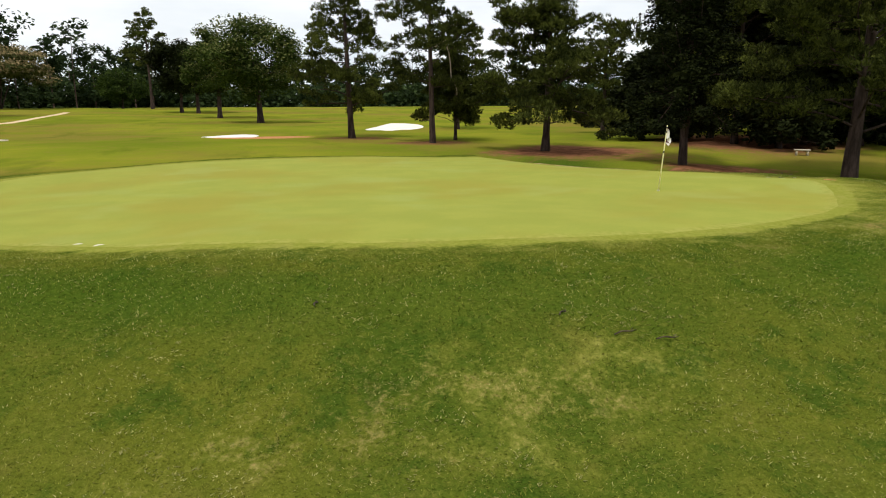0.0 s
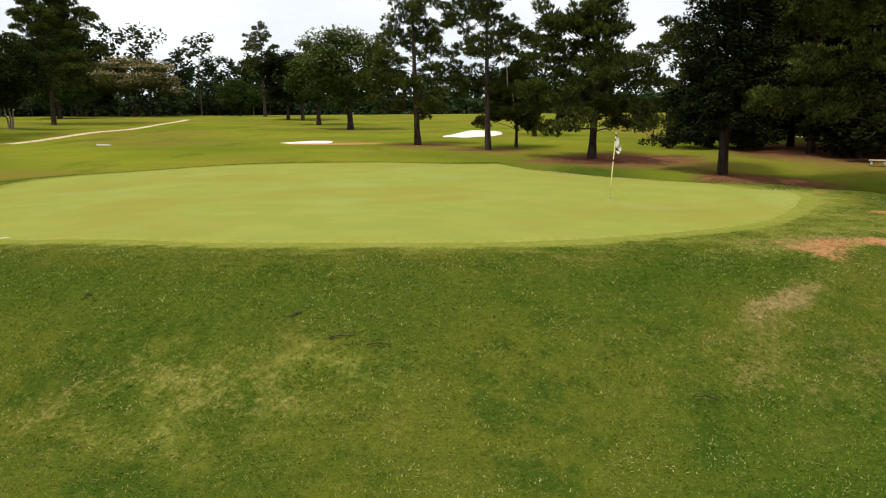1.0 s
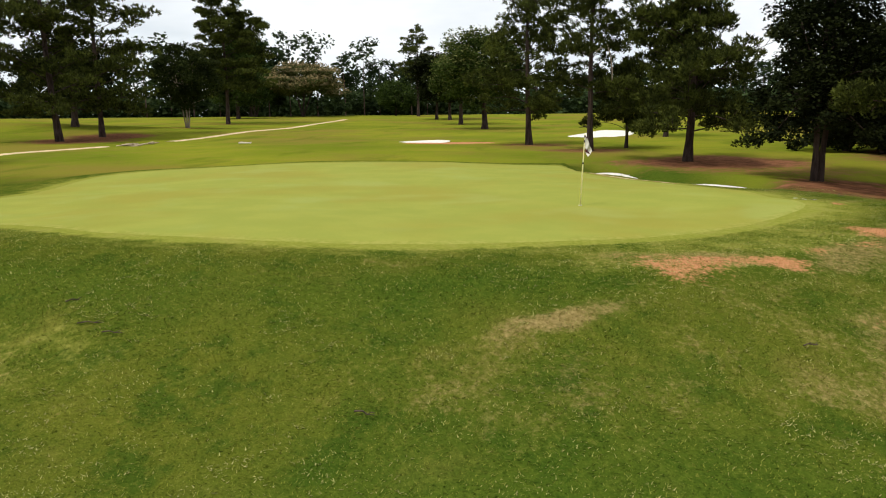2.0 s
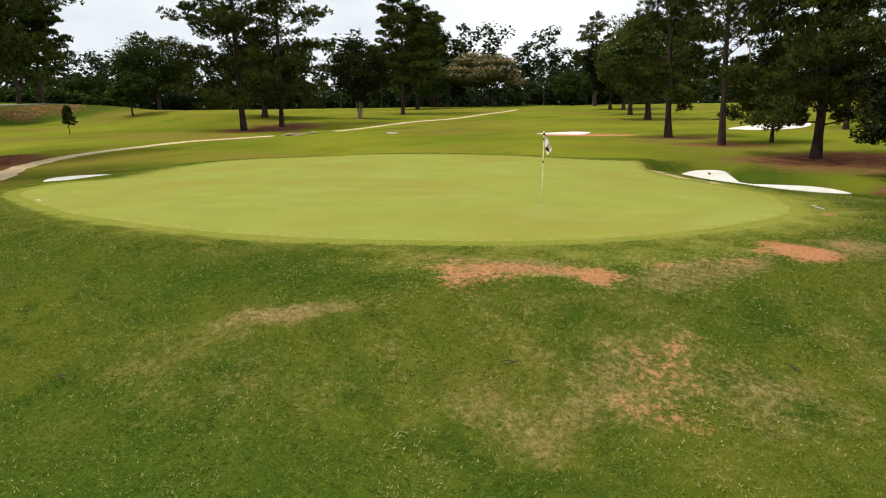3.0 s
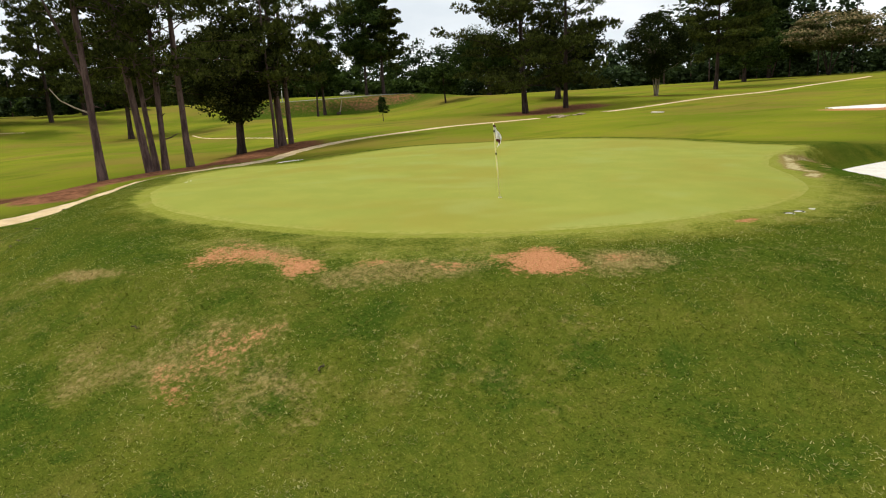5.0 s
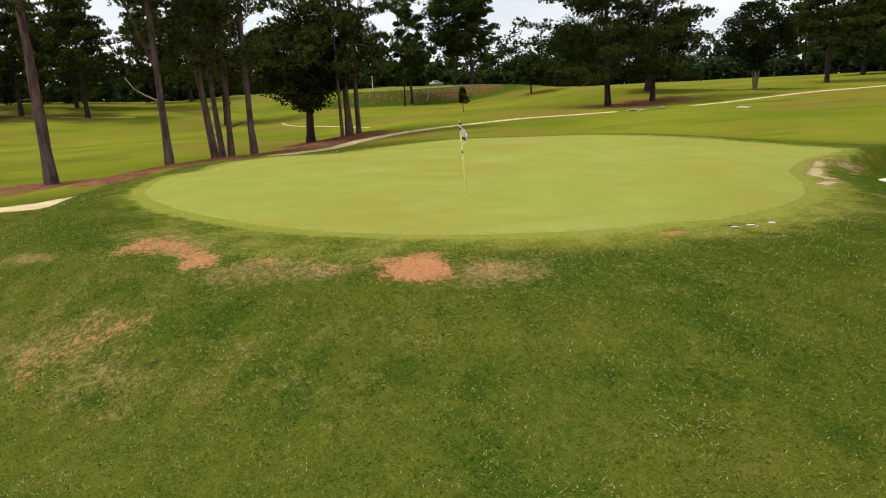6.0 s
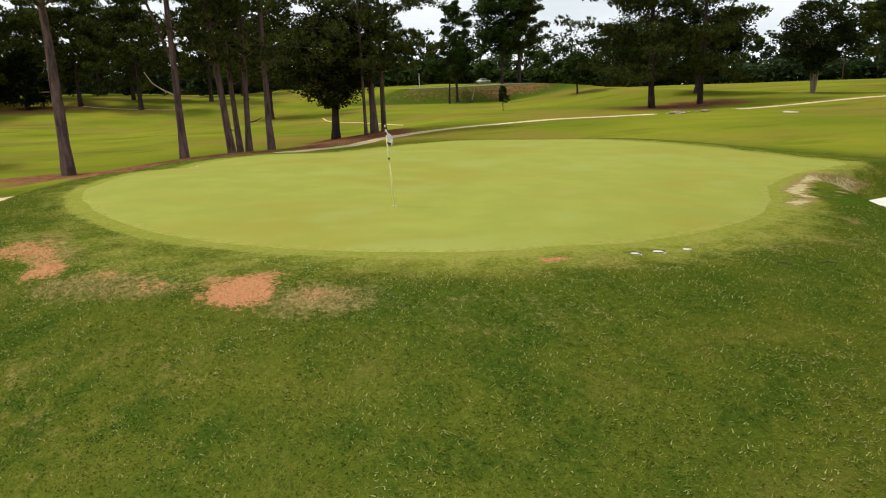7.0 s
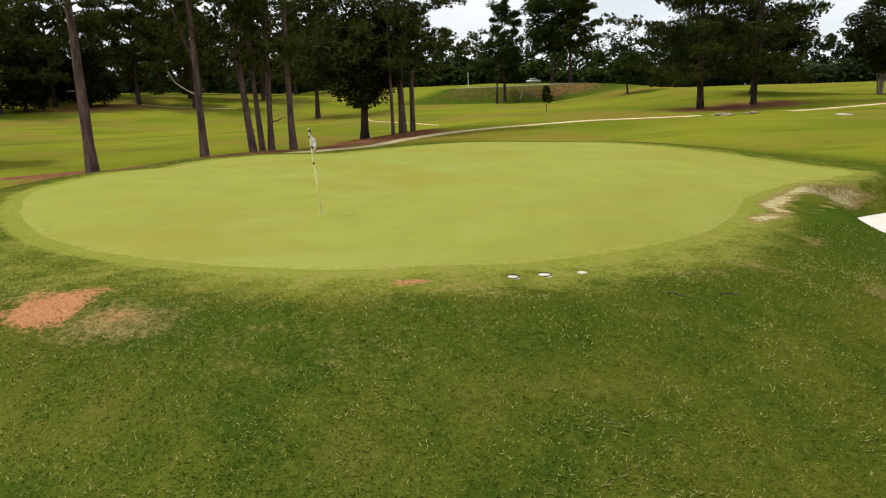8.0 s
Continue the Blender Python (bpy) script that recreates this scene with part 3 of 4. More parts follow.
track(dense(CART_PATH, 0.9), 1.85, "pale worn earth cart path across the grass")
track(dense(CART_PATH_FAR, 2.0), 2.0, "pale cart path running off to the trees")
track(dense(smooth_line([(-122.0, 26.8), (-107.0, 24.8), (-93.0, 27.5), (-78.0, 28.6)], 6), 1.5), 0.4, "faint worn track across the field")
track(dense(smooth_line([(-176.0, -22.0), (-166.0, -10.0), (-162.0, 2.0)], 6), 1.5), 0.5, "faint worn track across the field")
track(dense(smooth_line([(50.0, 67.0), (57.4, 70.2), (64.0, 76.0), (70.0, 88.0), (78.0, 100.0), (84.0, 114.0)], 6), 1.5), 2.4, "pale path curving through the grove")
ROAD = plain("worn_grey_asphalt", (0.16, 0.155, 0.145), (0.24, 0.23, 0.21), 0.8, 0.9, 0.2, 0.3, 0.02)
track(np.array([(-150 + 0.46 * s - 0.89 * 12, 68 + 0.89 * s + 0.46 * 12) for s in range(-12, 46, 2)]), 6.0, "grey road along the top of the bank", ROAD, "road")


# ---------------------------------------------------------------- trees
def tube(verts, faces, points, radii, sides=7, rng=None):
    points = np.array(points, float)
    d = np.gradient(points, axis=0)
    for i, (p, r) in enumerate(zip(points, radii)):
        t = d[i] / (np.linalg.norm(d[i]) + 1e-9)
        a = np.cross(t, (0.31, 0.95, 0.05) if abs(t[1]) < 0.9 else (1, 0, 0))
        a /= np.linalg.norm(a)
        b = np.cross(t, a)
        for k in range(sides):
            w = 6.2832 * k / sides
            q = r * (1 + (rng.uniform(-0.12, 0.12) if rng is not None else 0))
            verts.append(p + q * (math.cos(w) * a + math.sin(w) * b))
    first = len(verts) - len(points) * sides
    for i in range(len(points) - 1):
        for k in range(sides):
            m = first + i * sides
            faces.append((m + k, m + (k + 1) % sides, m + sides + (k + 1) % sides, m + sides + k))
    faces.append(tuple(first + (len(points) - 1) * sides + k for k in range(sides)))


def unit(rng, n):
    v = rng.normal(size=(n, 3))
    return v / np.linalg.norm(v, axis=1)[:, None]


def blades(rng, centres, per, length, width, hearts, up=0.2, spread=0.1):
    """Tufts of needles: thin triangles that stand out from each centre."""
    c = np.repeat(np.asarray(centres, float), per, 0)
    away = c - np.repeat(hearts, per, 0)
    d = unit(rng, len(c)) * 0.75 + away / (np.linalg.norm(away, axis=1)[:, None] + 1e-6)
    d[:, 2] += up
    d /= np.linalg.norm(d, axis=1)[:, None]
    side = np.cross(d, unit(rng, len(c)))
    side /= np.linalg.norm(side, axis=1)[:, None] + 1e-9
    L = length * rng.uniform(0.6, 1.25, (len(c), 1))
    o = c + unit(rng, len(c)) * spread
    w = width * rng.uniform(0.7, 1.3, (len(c), 1))
    return np.stack([o - side * w * 0.5, o + side * w * 0.5, o + d * L], 1)


def leaves(rng, centres, size):
    """Leaves as folded rhombs, each turned at random but mostly lying flat."""
    c = np.asarray(centres, float)
    d = unit(rng, len(c))
    d[:, 2] *= 0.5
    d /= np.linalg.norm(d, axis=1)[:, None]
    nrm = unit(rng, len(c))
    nrm[:, 2] = np.abs(nrm[:, 2]) + 0.5
    s = np.cross(d, nrm)
    s /= np.linalg.norm(s, axis=1)[:, None] + 1e-9
    L = size * rng.uniform(0.6, 1.3, (len(c), 1))
    return np.stack([c - d * L * 0.5, c + s * L * 0.32, c + d * L * 0.5, c - s * L * 0.32], 1)


def tree_root(name, x, y, label, group=""):
    root = new(name)
    root.location = (x, y, z_at(x, y) - 0.05)
    return tagged(root, label, "tree", group)


def pine(x, y, label, seed, h=24.0, base=6.0, r=6.0, trunk=0.4, lean=(0, 0), dense_=1.0, tuft=0.42, per=7, fork=0.0, mat=None, open_top=0.5, group="pines", skirt=0.0, stubs=0, pad=0.85, bare=None, lush=1.0, dead=(), limbs=2.5):
    """A pine: leaning tapered trunk, whorls of crooked limbs, needle tufts in layered clouds."""
    rng = np.random.RandomState(seed)
    verts, faces, tufts, hearts = [], [], [], []
    lean = np.array([lean[0], lean[1], 0.0])
    bow = rng.uniform(-0.012, 0.012, 2)

    def axis(k):
        z = k * h
        return lean * z + np.array([bow[0] * h * math.sin(k * 3.1), bow[1] * h * math.sin(k * 3.1), z])

    ks = np.linspace(0, 1, 12)
    tube(verts, faces, [axis(k) + (0, 0, -0.15 if k == 0 else 0) for k in ks], [trunk * ((1.35 if i == 0 else 1.04 if i == 1 else 1.0) * (1 - k) ** 0.75 + 0.05) for i, k in enumerate(ks)], 10, rng)
    if fork:
        p0 = axis(fork)
        dirn = np.array([-0.28, -0.3, 0.9])
        pts = [p0 + dirn * s + np.array([0, 0, 0.02 * s * s]) for s in (0, 1.5, 3.5, 6, 9)]
        tube(verts, faces, pts, [trunk * 0.5, trunk * 0.45, trunk * 0.36, trunk * 0.25, 0.05], 7, rng)
        tufts.append(pts[-1] + rng.normal(size=(120, 3)) * (1.6, 1.6, 1.0) + (0, 0, 0.6))
        hearts.append(np.repeat(pts[-1][None], 120, 0))
    n = int((h - base) * limbs)
    side_phase, band = rng.uniform(0, 6.28), rng.uniform(0, 6.28, 3)

    def puff(e, w):
        m = int((34 * w * w + 7) * lush)
        q = unit(rng, m)
        q[:, 2] = np.abs(q[:, 2]) * rng.choice((1, 1, 1, -0.6), m)
        tufts.append(e + q * rng.uniform(0.35, 1, (m, 1)) ** 0.5 * (w * 1.1, w * 1.1, w * 0.6) + (0, 0, 0.1 * w))
        hearts.append(np.repeat(e[None] - (0, 0, 0.3 * w), m, 0))

    for i in range(n):
        k = (base + (h - base) * (i + rng.uniform(0, 1)) / n) / h
        u = (k * h - base) / (h - base)
        prof = (0.55 + 0.55 * math.sin(min(1.0, u * 1.25 + 0.2) * 3.14159)) * (1 - u) ** open_top + 0.12
        if u < 0.3:
            prof = max(prof, skirt * (1 - u))
        az = i * 2.4 + rng.uniform(-0.7, 0.7)
        uneven = 1 + 0.2 * math.sin(az + side_phase) + 0.25 * math.sin(u * 11 + band[0]) * math.sin(az * 2 + band[1])
        length = 1.15 * r * prof * rng.uniform(0.55, 1.15) * uneven
        rise = rng.uniform(-0.1, 0.75) + 0.45 * u - 0.3 * max(0.0, 0.35 - u)
        p0 = axis(k)
        out = np.array([math.cos(az), math.sin(az), 0])
        across = np.array([-out[1], out[0], 0])
        crook = rng.uniform(-0.2, 0.2, 3)
        pts = [p0 + out * length * s + np.array([0, 0, length * (rise * s - 0.3 * s * s + 0.12 * s ** 3)]) + crook * length * s * (1 - s) * 2 for s in (0, 0.25, 0.5, 0.78, 1.0)]
        rad = trunk * 0.22 * (1 - 0.6 * u) * min(1, length / r + 0.3)
        tube(verts, faces, pts, [rad, rad * 0.8, rad * 0.6, rad * 0.35, 0.02], 5, rng)
        puff(pts[4], pad * rng.uniform(0.7, 1.2))
        for s in np.arange(0.3, 0.95, 1.15 / max(1.5, length)):                  # needles along the limb
            j = min(3, int(s * 4))
            if rng.uniform() < 0.7:
                puff(pts[j] + (pts[j + 1] - pts[j]) * (s * 4 - j) + (0, 0, rng.uniform(-0.4, 0.5)), pad * rng.uniform(0.6, 1.0))
        for q in range(int(length * 0.5 * dense_ + rng.uniform(0, 1))):        # side shoots
            s = rng.uniform(0.3, 0.95)
            j = min(3, int(s * 4))
            a = pts[j] + (pts[j + 1] - pts[j]) * (s * 4 - j)
            e = a + across * rng.choice((-1, 1)) * rng.uniform(0.25, 0.9) * (0.5 + 0.22 * length) * (1.25 - s * 0.6) + out * rng.uniform(0.1, 0.8) + (0, 0, rng.uniform(-0.6, 0.9))
            tube(verts, faces, [a, (a + e) / 2 + (0, 0, 0.06), e], [rad * 0.4, rad * 0.28, 0.015], 4)
            puff(e, pad * rng.uniform(0.65, 1.25))
    for i in range(stubs):
        k = rng.uniform(0.25, 0.95) * base / h
        az, ln = rng.uniform(0, 6.28), rng.uniform(0.6, 1.5)
        out = np.array([math.cos(az), math.sin(az), 0])
        p0 = axis(k)
        tube(verts, faces, [p0, p0 + out * ln * 0.5 + (0, 0, 0.12), p0 + out * ln + (0, 0, 0.5 * ln * rng.uniform(-0.2, 1))], [0.07, 0.05, 0.02], 5, rng)
    tufts.append(axis(1.0) + rng.normal(size=(30, 3)) * (0.45, 0.45, 0.6))
    hearts.append(np.repeat(axis(0.97)[None], 30, 0))
    tris = blades(rng, np.concatenate(tufts), per + (2 if per > 4 else 1), tuft * 0.62, tuft * 0.27, np.concatenate(hearts), 0.3, 0.14)
    root = tree_root("pine_tree", x, y, label, group)
    part("trunk", mesh_from("trunk", verts, faces, bare or (BARK if group == "pines along the path" else BARK_SHADED)), root)
    part("crown", raw_mesh("crown", tris, 3, mat or NEEDLES), root)
    for line in dead:
        dv, df = [], []
        tube(dv, df, line, np.linspace(0.075, 0.035, len(line)), 6, rng)
        part("dead_limb", mesh_from("dead_limb", dv, df, DEADWOOD), root, "pale dead limb without bark")
    return root


def broadleaf(name, x, y, label, seed, h=16.0, base=3.0, r=7.0, trunk=0.4, mat=None, leaf=0.4, count=9000, flat=1.0, stems=1, spread=0.12, bark=None, lumps=60, group="broadleaved trees", lean=(0, 0), full=False, tier=0.66):
    """A broadleaved tree: branching limbs that carry lumps of leaves with gaps between them."""
    rng = np.random.RandomState(seed)
    verts, faces = [], []
    ch = h - base
    mid = np.array([lean[0] * h * 0.6, lean[1] * h * 0.6, base + ch * 0.5])
    dirs = unit(rng, lumps)
    dirs[:, 2] = dirs[:, 2] * 0.9 + 0.12
    rad = rng.uniform(0.55, 0.95, (lumps, 1)) * (1 + 0.12 * np.sin(5 * np.arctan2(dirs[:, 1:2], dirs[:, :1]) + seed))
    cent = mid + dirs * rad * np.array([r, r, ch * 0.5])
    cent[:, 2] = np.maximum(cent[:, 2], base + 0.06 * ch)
    if full:                                       # dense from low down, tapering to the top
        v = (np.arange(lumps) + 0.5) / lumps
        az = np.arange(lumps) * 2.4 + rng.uniform(-0.5, 0.5, lumps)
        rr = r * (1 - 0.85 * v ** 1.6) * rng.uniform(0.35, 0.95, lumps)
        cent = np.stack([mid[0] + rr * np.cos(az), mid[1] + rr * np.sin(az), base + 0.05 * ch + v * ch * 0.92], 1)
    if flat < 1.0:
        cent[:, 2] = base + (cent[:, 2] - base) * (0.55 + 0.45 * flat) + ch * 0.16 * (1 - np.hypot(cent[:, 0], cent[:, 1]) / r)
    crotch = []
    for s in range(stems):
        az = 6.28 * s / max(1, stems) + rng.uniform(0, 0.8)
        off = np.array([math.cos(az), math.sin(az), 0]) * (0.0 if stems == 1 else 0.24)
        tip = mid * (1, 1, 0) + np.array([math.cos(az), math.sin(az), 0]) * (0.0 if stems == 1 else spread * h) + np.array([0, 0, base + ch * 0.62])
        pts = [off + (0, 0, -0.15), off + (tip - off) * 0.12, off + (tip - off) * 0.4 + rng.normal(size=3) * 0.12, off + (tip - off) * 0.7 + rng.normal(size=3) * 0.2, tip]
        k = trunk / math.sqrt(stems)
        tube(verts, faces, pts, [k * 1.45, k, k * 0.85, k * 0.55, 0.06], 9, rng)
        crotch += pts[2:4]
    for c in cent[:: 2]:
        p0 = min(crotch, key=lambda p: np.linalg.norm(p - c) + 2.0 * max(0, p[2] - c[2]))
        m = (p0 + c) / 2 + rng.normal(size=3) * 0.3 - (0, 0, 0.2)
        tube(verts, faces, [p0, m, c], [trunk * 0.24, trunk * 0.14, 0.03], 5, rng)
    count = int(count * 2.0)
    pick = rng.randint(0, lumps, count)
    size = r * (0.26 if full else 0.31) * rng.uniform(0.75, 1.3, (lumps, 1))
    d = unit(rng, count)
    pos = cent[pick] + d * size[pick] * rng.uniform(0.03, 1.0, (count, 1)) ** 0.55 * (1, 1, tier)
    quads = leaves(rng, pos, leaf * (0.85 if leaf < 0.34 else 1.05))
    root = tree_root(name, x, y, label, group)
    part("trunk", mesh_from("trunk", verts, faces, bark or BARK_SHADED), root)
    me = raw_mesh("crown", quads, 4, mat or OAK_LEAVES)
    set_attr(me, "tip", np.repeat(np.clip(d[:, 2] * 0.6 + 0.5 + 0.4 * (np.linalg.norm((pos - mid) / (r, r, ch * 0.5), axis=1) - 0.7), 0, 1), 4))
    part("crown", me, root)
    return root


PINE = "tall pine with grey-brown bark and dark needles"
# pines beside the green, to the north-east
pine(-2.6, 57.3, "tall pine with low dark branches on the mown grass", 11, 19, 3.4, 4.4, 0.34, (-0.02, 0), 1.3, per=6, limbs=3.0, pad=0.8, lush=1.2, skirt=1.2, open_top=0.3)
pine(3.3, 43.1, "straight pine with a pale dead limb and bare lower trunk", 12, 21, 5.2, 3.9, 0.26, (0, 0), 1.2, per=6, limbs=2.8, pad=0.78, lush=1.15, stubs=2, skirt=1.0, open_top=0.25,
     dead=([(0.2, 0, 9.0), (1.2, -0.2, 9.6), (1.55, -0.3, 8.4), (1.7, -0.3, 7.4), (1.75, -0.3, 6.2), (2.3, -0.3, 5.2), (2.35, -0.3, 4.6)],))
pine(9.5, 30.6, "broad pine with dense low boughs over pine straw", 13, 16.5, 2.0, 4.0, 0.29, (0.0, 0), 1.9, per=6, limbs=4.0, pad=0.8, lush=1.2, skirt=1.45, open_top=0.85)
pine(7.3, 48.9, "small young pine with low boughs", 14, 8.0, 1.6, 2.6, 0.17, (0, 0), 2.0, tuft=0.4, pad=0.75, lush=1.3, limbs=4.5, skirt=1.0)
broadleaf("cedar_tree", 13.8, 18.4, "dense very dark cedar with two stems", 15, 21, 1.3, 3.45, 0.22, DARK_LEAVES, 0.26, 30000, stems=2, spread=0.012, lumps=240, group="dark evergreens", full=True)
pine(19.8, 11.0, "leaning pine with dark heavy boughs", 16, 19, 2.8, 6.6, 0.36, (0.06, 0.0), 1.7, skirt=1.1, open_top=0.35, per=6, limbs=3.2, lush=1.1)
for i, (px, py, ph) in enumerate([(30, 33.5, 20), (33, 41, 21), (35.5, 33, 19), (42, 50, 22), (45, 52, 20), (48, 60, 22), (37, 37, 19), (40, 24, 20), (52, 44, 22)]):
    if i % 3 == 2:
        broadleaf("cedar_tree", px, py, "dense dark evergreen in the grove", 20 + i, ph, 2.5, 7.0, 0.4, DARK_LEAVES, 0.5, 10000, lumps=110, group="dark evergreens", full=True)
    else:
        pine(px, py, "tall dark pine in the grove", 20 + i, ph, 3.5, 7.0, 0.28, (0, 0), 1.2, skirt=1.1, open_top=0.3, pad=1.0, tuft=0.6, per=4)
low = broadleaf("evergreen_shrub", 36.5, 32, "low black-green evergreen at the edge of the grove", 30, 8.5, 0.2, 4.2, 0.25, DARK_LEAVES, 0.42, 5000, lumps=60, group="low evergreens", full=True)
for px, py, a in ((26.5, 38.5, 50), (40.5, 29.5, 130), (46.0, 32.0, 210), (31.0, 29.0, 290), (24.5, 40.5, 170)):
    copy_thing(low, pose(px, py, z_at(px, py) - 0.1, 0, 0, a))
pine(16.2, 78.0, "pale green pine standing behind the others", 29, 15.0, 5.0, 4.4, 0.3, (0, 0), 1.0, per=5, tuft=0.5, limbs=2.2, pad=0.95, open_top=0.2)
pine(27.5, 54.0, "slim pine at the back of the grove", 28, 12.5, 3.5, 3.8, 0.26, (0, 0), 1.0, per=5, tuft=0.5, limbs=2.2, pad=0.9, open_top=0.3)
# farther row to the north
broadleaf("magnolia_tree", -12.3, 112, "round magnolia with pale tips on its leaves", 31, 19.5, 3.0, 8.8, 0.55, MAGNOLIA_LEAVES, 0.5, 12000, lumps=80, group="row of magnolias")
broadleaf("magnolia_tree", -21.2, 147, "round magnolia with pale tips on its leaves", 32, 20, 3.0, 8.0, 0.5, MAGNOLIA_LEAVES, 0.55, 9000, lumps=70, group="row of magnolias")
broadleaf("cedar_tree", -33.4, 186, "dark broad evergreen beside the fairway", 33, 21, 3.0, 8.0, 0.45, DARK_LEAVES, 0.6, 8000, group="dark evergreens")
broadleaf("cedar_tree", -28.5, 180, "dark broad evergreen beside the fairway", 34, 19, 3.0, 7.0, 0.45, DARK_LEAVES, 0.6, 7000, group="dark evergreens")
pine(-46.5, 226, "very tall open pine standing over its neighbours", 35, 30, 13, 8, 0.5, (0, 0), 0.9, pad=1.1, tuft=0.8, per=4, limbs=1.5, lush=0.8)
broadleaf("oak_tree", -58, 240, "low round tree by the fairway", 36, 12, 1.5, 9, 0.4, OAK_LEAVES, 0.7, 5000)
# cluster beside the path
pine(-73.2, 71.0, "tall broad pine beside the cart path", 41, 33, 3.6, 8.2, 0.48, (0, 0), 1.3, pad=1.1, tuft=0.66, per=5, limbs=2.5, lush=0.5, skirt=1.0, open_top=0.12)
pine(-73.8, 82.0, "tall straight pine beside the cart path", 42, 33, 4.6, 7.4, 0.42, (0.01, 0), 1.2, pad=1.05, tuft=0.66, per=5, limbs=2.2, lush=0.42, skirt=1.0, open_top=0.12)
broadleaf("oak_tree", -89, 96, "dark oak behind the pines", 43, 17, 3.2, 9.0, 0.6, DARK_LEAVES, 0.5, 9000, group="dark evergreens")
broadleaf("crape_myrtle", -74, 110, "many-stemmed crape myrtle with dark leaves", 44, 17.5, 2.6, 6.8, 0.28, MYRTLE_LEAVES, 0.45, 10000, stems=4, spread=0.11, bark=BARK_PALE)
pine(-84, 149, "tall pine with a broad rounded crown", 45, 30, 8, 9.5, 0.5, (0, 0), 1.1, pad=1.25, tuft=0.7, per=4, open_top=0.08, skirt=0.6)
broadleaf("oak_tree", -104, 198, "tall leafy oak behind the path", 46, 30, 4, 11, 0.6, OAK_LEAVES, 0.7, 13000, lumps=110, full=True)
broadleaf("oak_tree", -118, 240, "tall leafy oak behind the path", 47, 34, 5, 13, 0.6, OAK_LEAVES, 0.8, 13000, lumps=110, full=True)
broadleaf("mimosa_tree", -94, 234, "spreading mimosa in tan and pink bloom", 48, 23, 4.5, 17, 0.5, MIMOSA_LEAVES, 0.8, 12000, flat=0.5, stems=5, spread=0.26, lumps=64, tier=0.3)
broadleaf("mimosa_tree", -110, 226, "low leafy mimosa beside the one in bloom", 49, 19, 5, 10, 0.5, OAK_LEAVES, 0.7, 7000, flat=0.6, stems=3, spread=0.2, tier=0.45)
# western field
broadleaf("oak_tree", -228, 196, "large round oak on the open fairway", 51, 31, 5, 17.0, 0.8, OAK_LEAVES, 0.8, 15000, lumps=110)
broadleaf("oak_tree", -206, 146, "small round tree on the fairway", 52, 13, 3.5, 8, 0.35, OAK_LEAVES, 0.7, 5000)
broadleaf("sapling", -95, 54.7, "small round sapling with a thin stem", 53, 4.6, 1.5, 1.25, 0.07, OAK_LEAVES, 0.22, 2600, lumps=34, full=True)
broadleaf("magnolia_tree", -57.0, 12.9, "dense magnolia with low boughs beside the path", 54, 15, 1.5, 5.8, 0.45, MAGNOLIA_DARK, 0.34, 14000, lumps=80, group="dark evergreens")
for i, (px, py, tr, lx, ly) in enumerate([(-52.6, 15.1, 0.16, 0, 0), (-54.75, 16.7, 0.36, 0.0, 0), (-55.5, 18.1, 0.26, 0.01, 0)]):
    pine(px, py, PINE, 61 + i, 24 + i, 6.5, 4.9, tr, (lx, ly), 0.9, pad=0.95, tuft=0.55, per=5, lush=0.5, limbs=1.8, skirt=0.9, group="pines along the path")
pine(-41.3, -3.8, "forked pine with a dead side limb", 64, 27, 12, 6.0, 0.3, (0, 0), 1.0, fork=0.285, stubs=3, per=5, lush=0.9, limbs=2.2, dead=([(0, 0, 5.2), (-0.8, -0.9, 5.7), (-1.5, -1.7, 6.3), (-2.0, -2.2, 7.2)],), group="pines along the path")
for i, (px, py, lx, ly, tr) in enumerate([(-43.8, 0.25, 0, -0.05, 0.3), (-45.0, 1.1, 0.0, -0.02, 0.24), (-45.3, 1.85, 0.0, 0.01, 0.26)]):
    pine(px, py, PINE, 65 + i, 27, 7.0, 6.0, tr, (lx, ly), 0.8, pad=0.95, tuft=0.5, per=5, lush=0.42, limbs=1.6, skirt=0.8, stubs=3, group="pines along the path", open_top=0.3)
pine(-44.6, 3.75, PINE, 68, 28, 7.5, 6.5, 0.28, (0.0, 0.03), 0.8, pad=0.95, tuft=0.5, per=5, lush=0.42, limbs=1.6, skirt=0.8, stubs=3, group="pines along the path", open_top=0.3)
pine(-41.2, -12.25, "pine with a long bare reddish trunk", 69, 27, 12, 6.0, 0.4, (0, -0.015), 1.0, stubs=4, per=5, lush=0.9, limbs=2.2, group="pines along the path", open_top=0.3)
# western trees, up the slope
west = [pine(-165, -8, "tall pine on the western slope", 71, 29, 7, 8.0, 0.5, (0, 0), 0.7, tuft=1.05, open_top=0.25, pad=1.3, per=4, lush=0.38, skirt=0.9, group="western pines"),
        pine(-139, 19, "tall pine on the western slope", 72, 27, 6, 8.0, 0.5, (0, 0), 0.7, tuft=1.05, open_top=0.25, pad=1.3, per=4, lush=0.38, skirt=0.9, group="western pines")]
for i, (px, py) in enumerate([(-176, -22), (-192, -10), (-202, -34), (-184, 10), (-172, -56), (-212, -56), (-224, -20), (-210, 22), (-173, -41), (-158, -49)]):
    copy_thing(west[i % 2], pose(px, py, z_at(px, py) - 0.1, 0, 0, 67 * i + 20))
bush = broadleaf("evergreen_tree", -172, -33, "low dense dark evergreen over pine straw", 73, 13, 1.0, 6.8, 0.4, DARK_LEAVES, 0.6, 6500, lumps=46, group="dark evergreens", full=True)
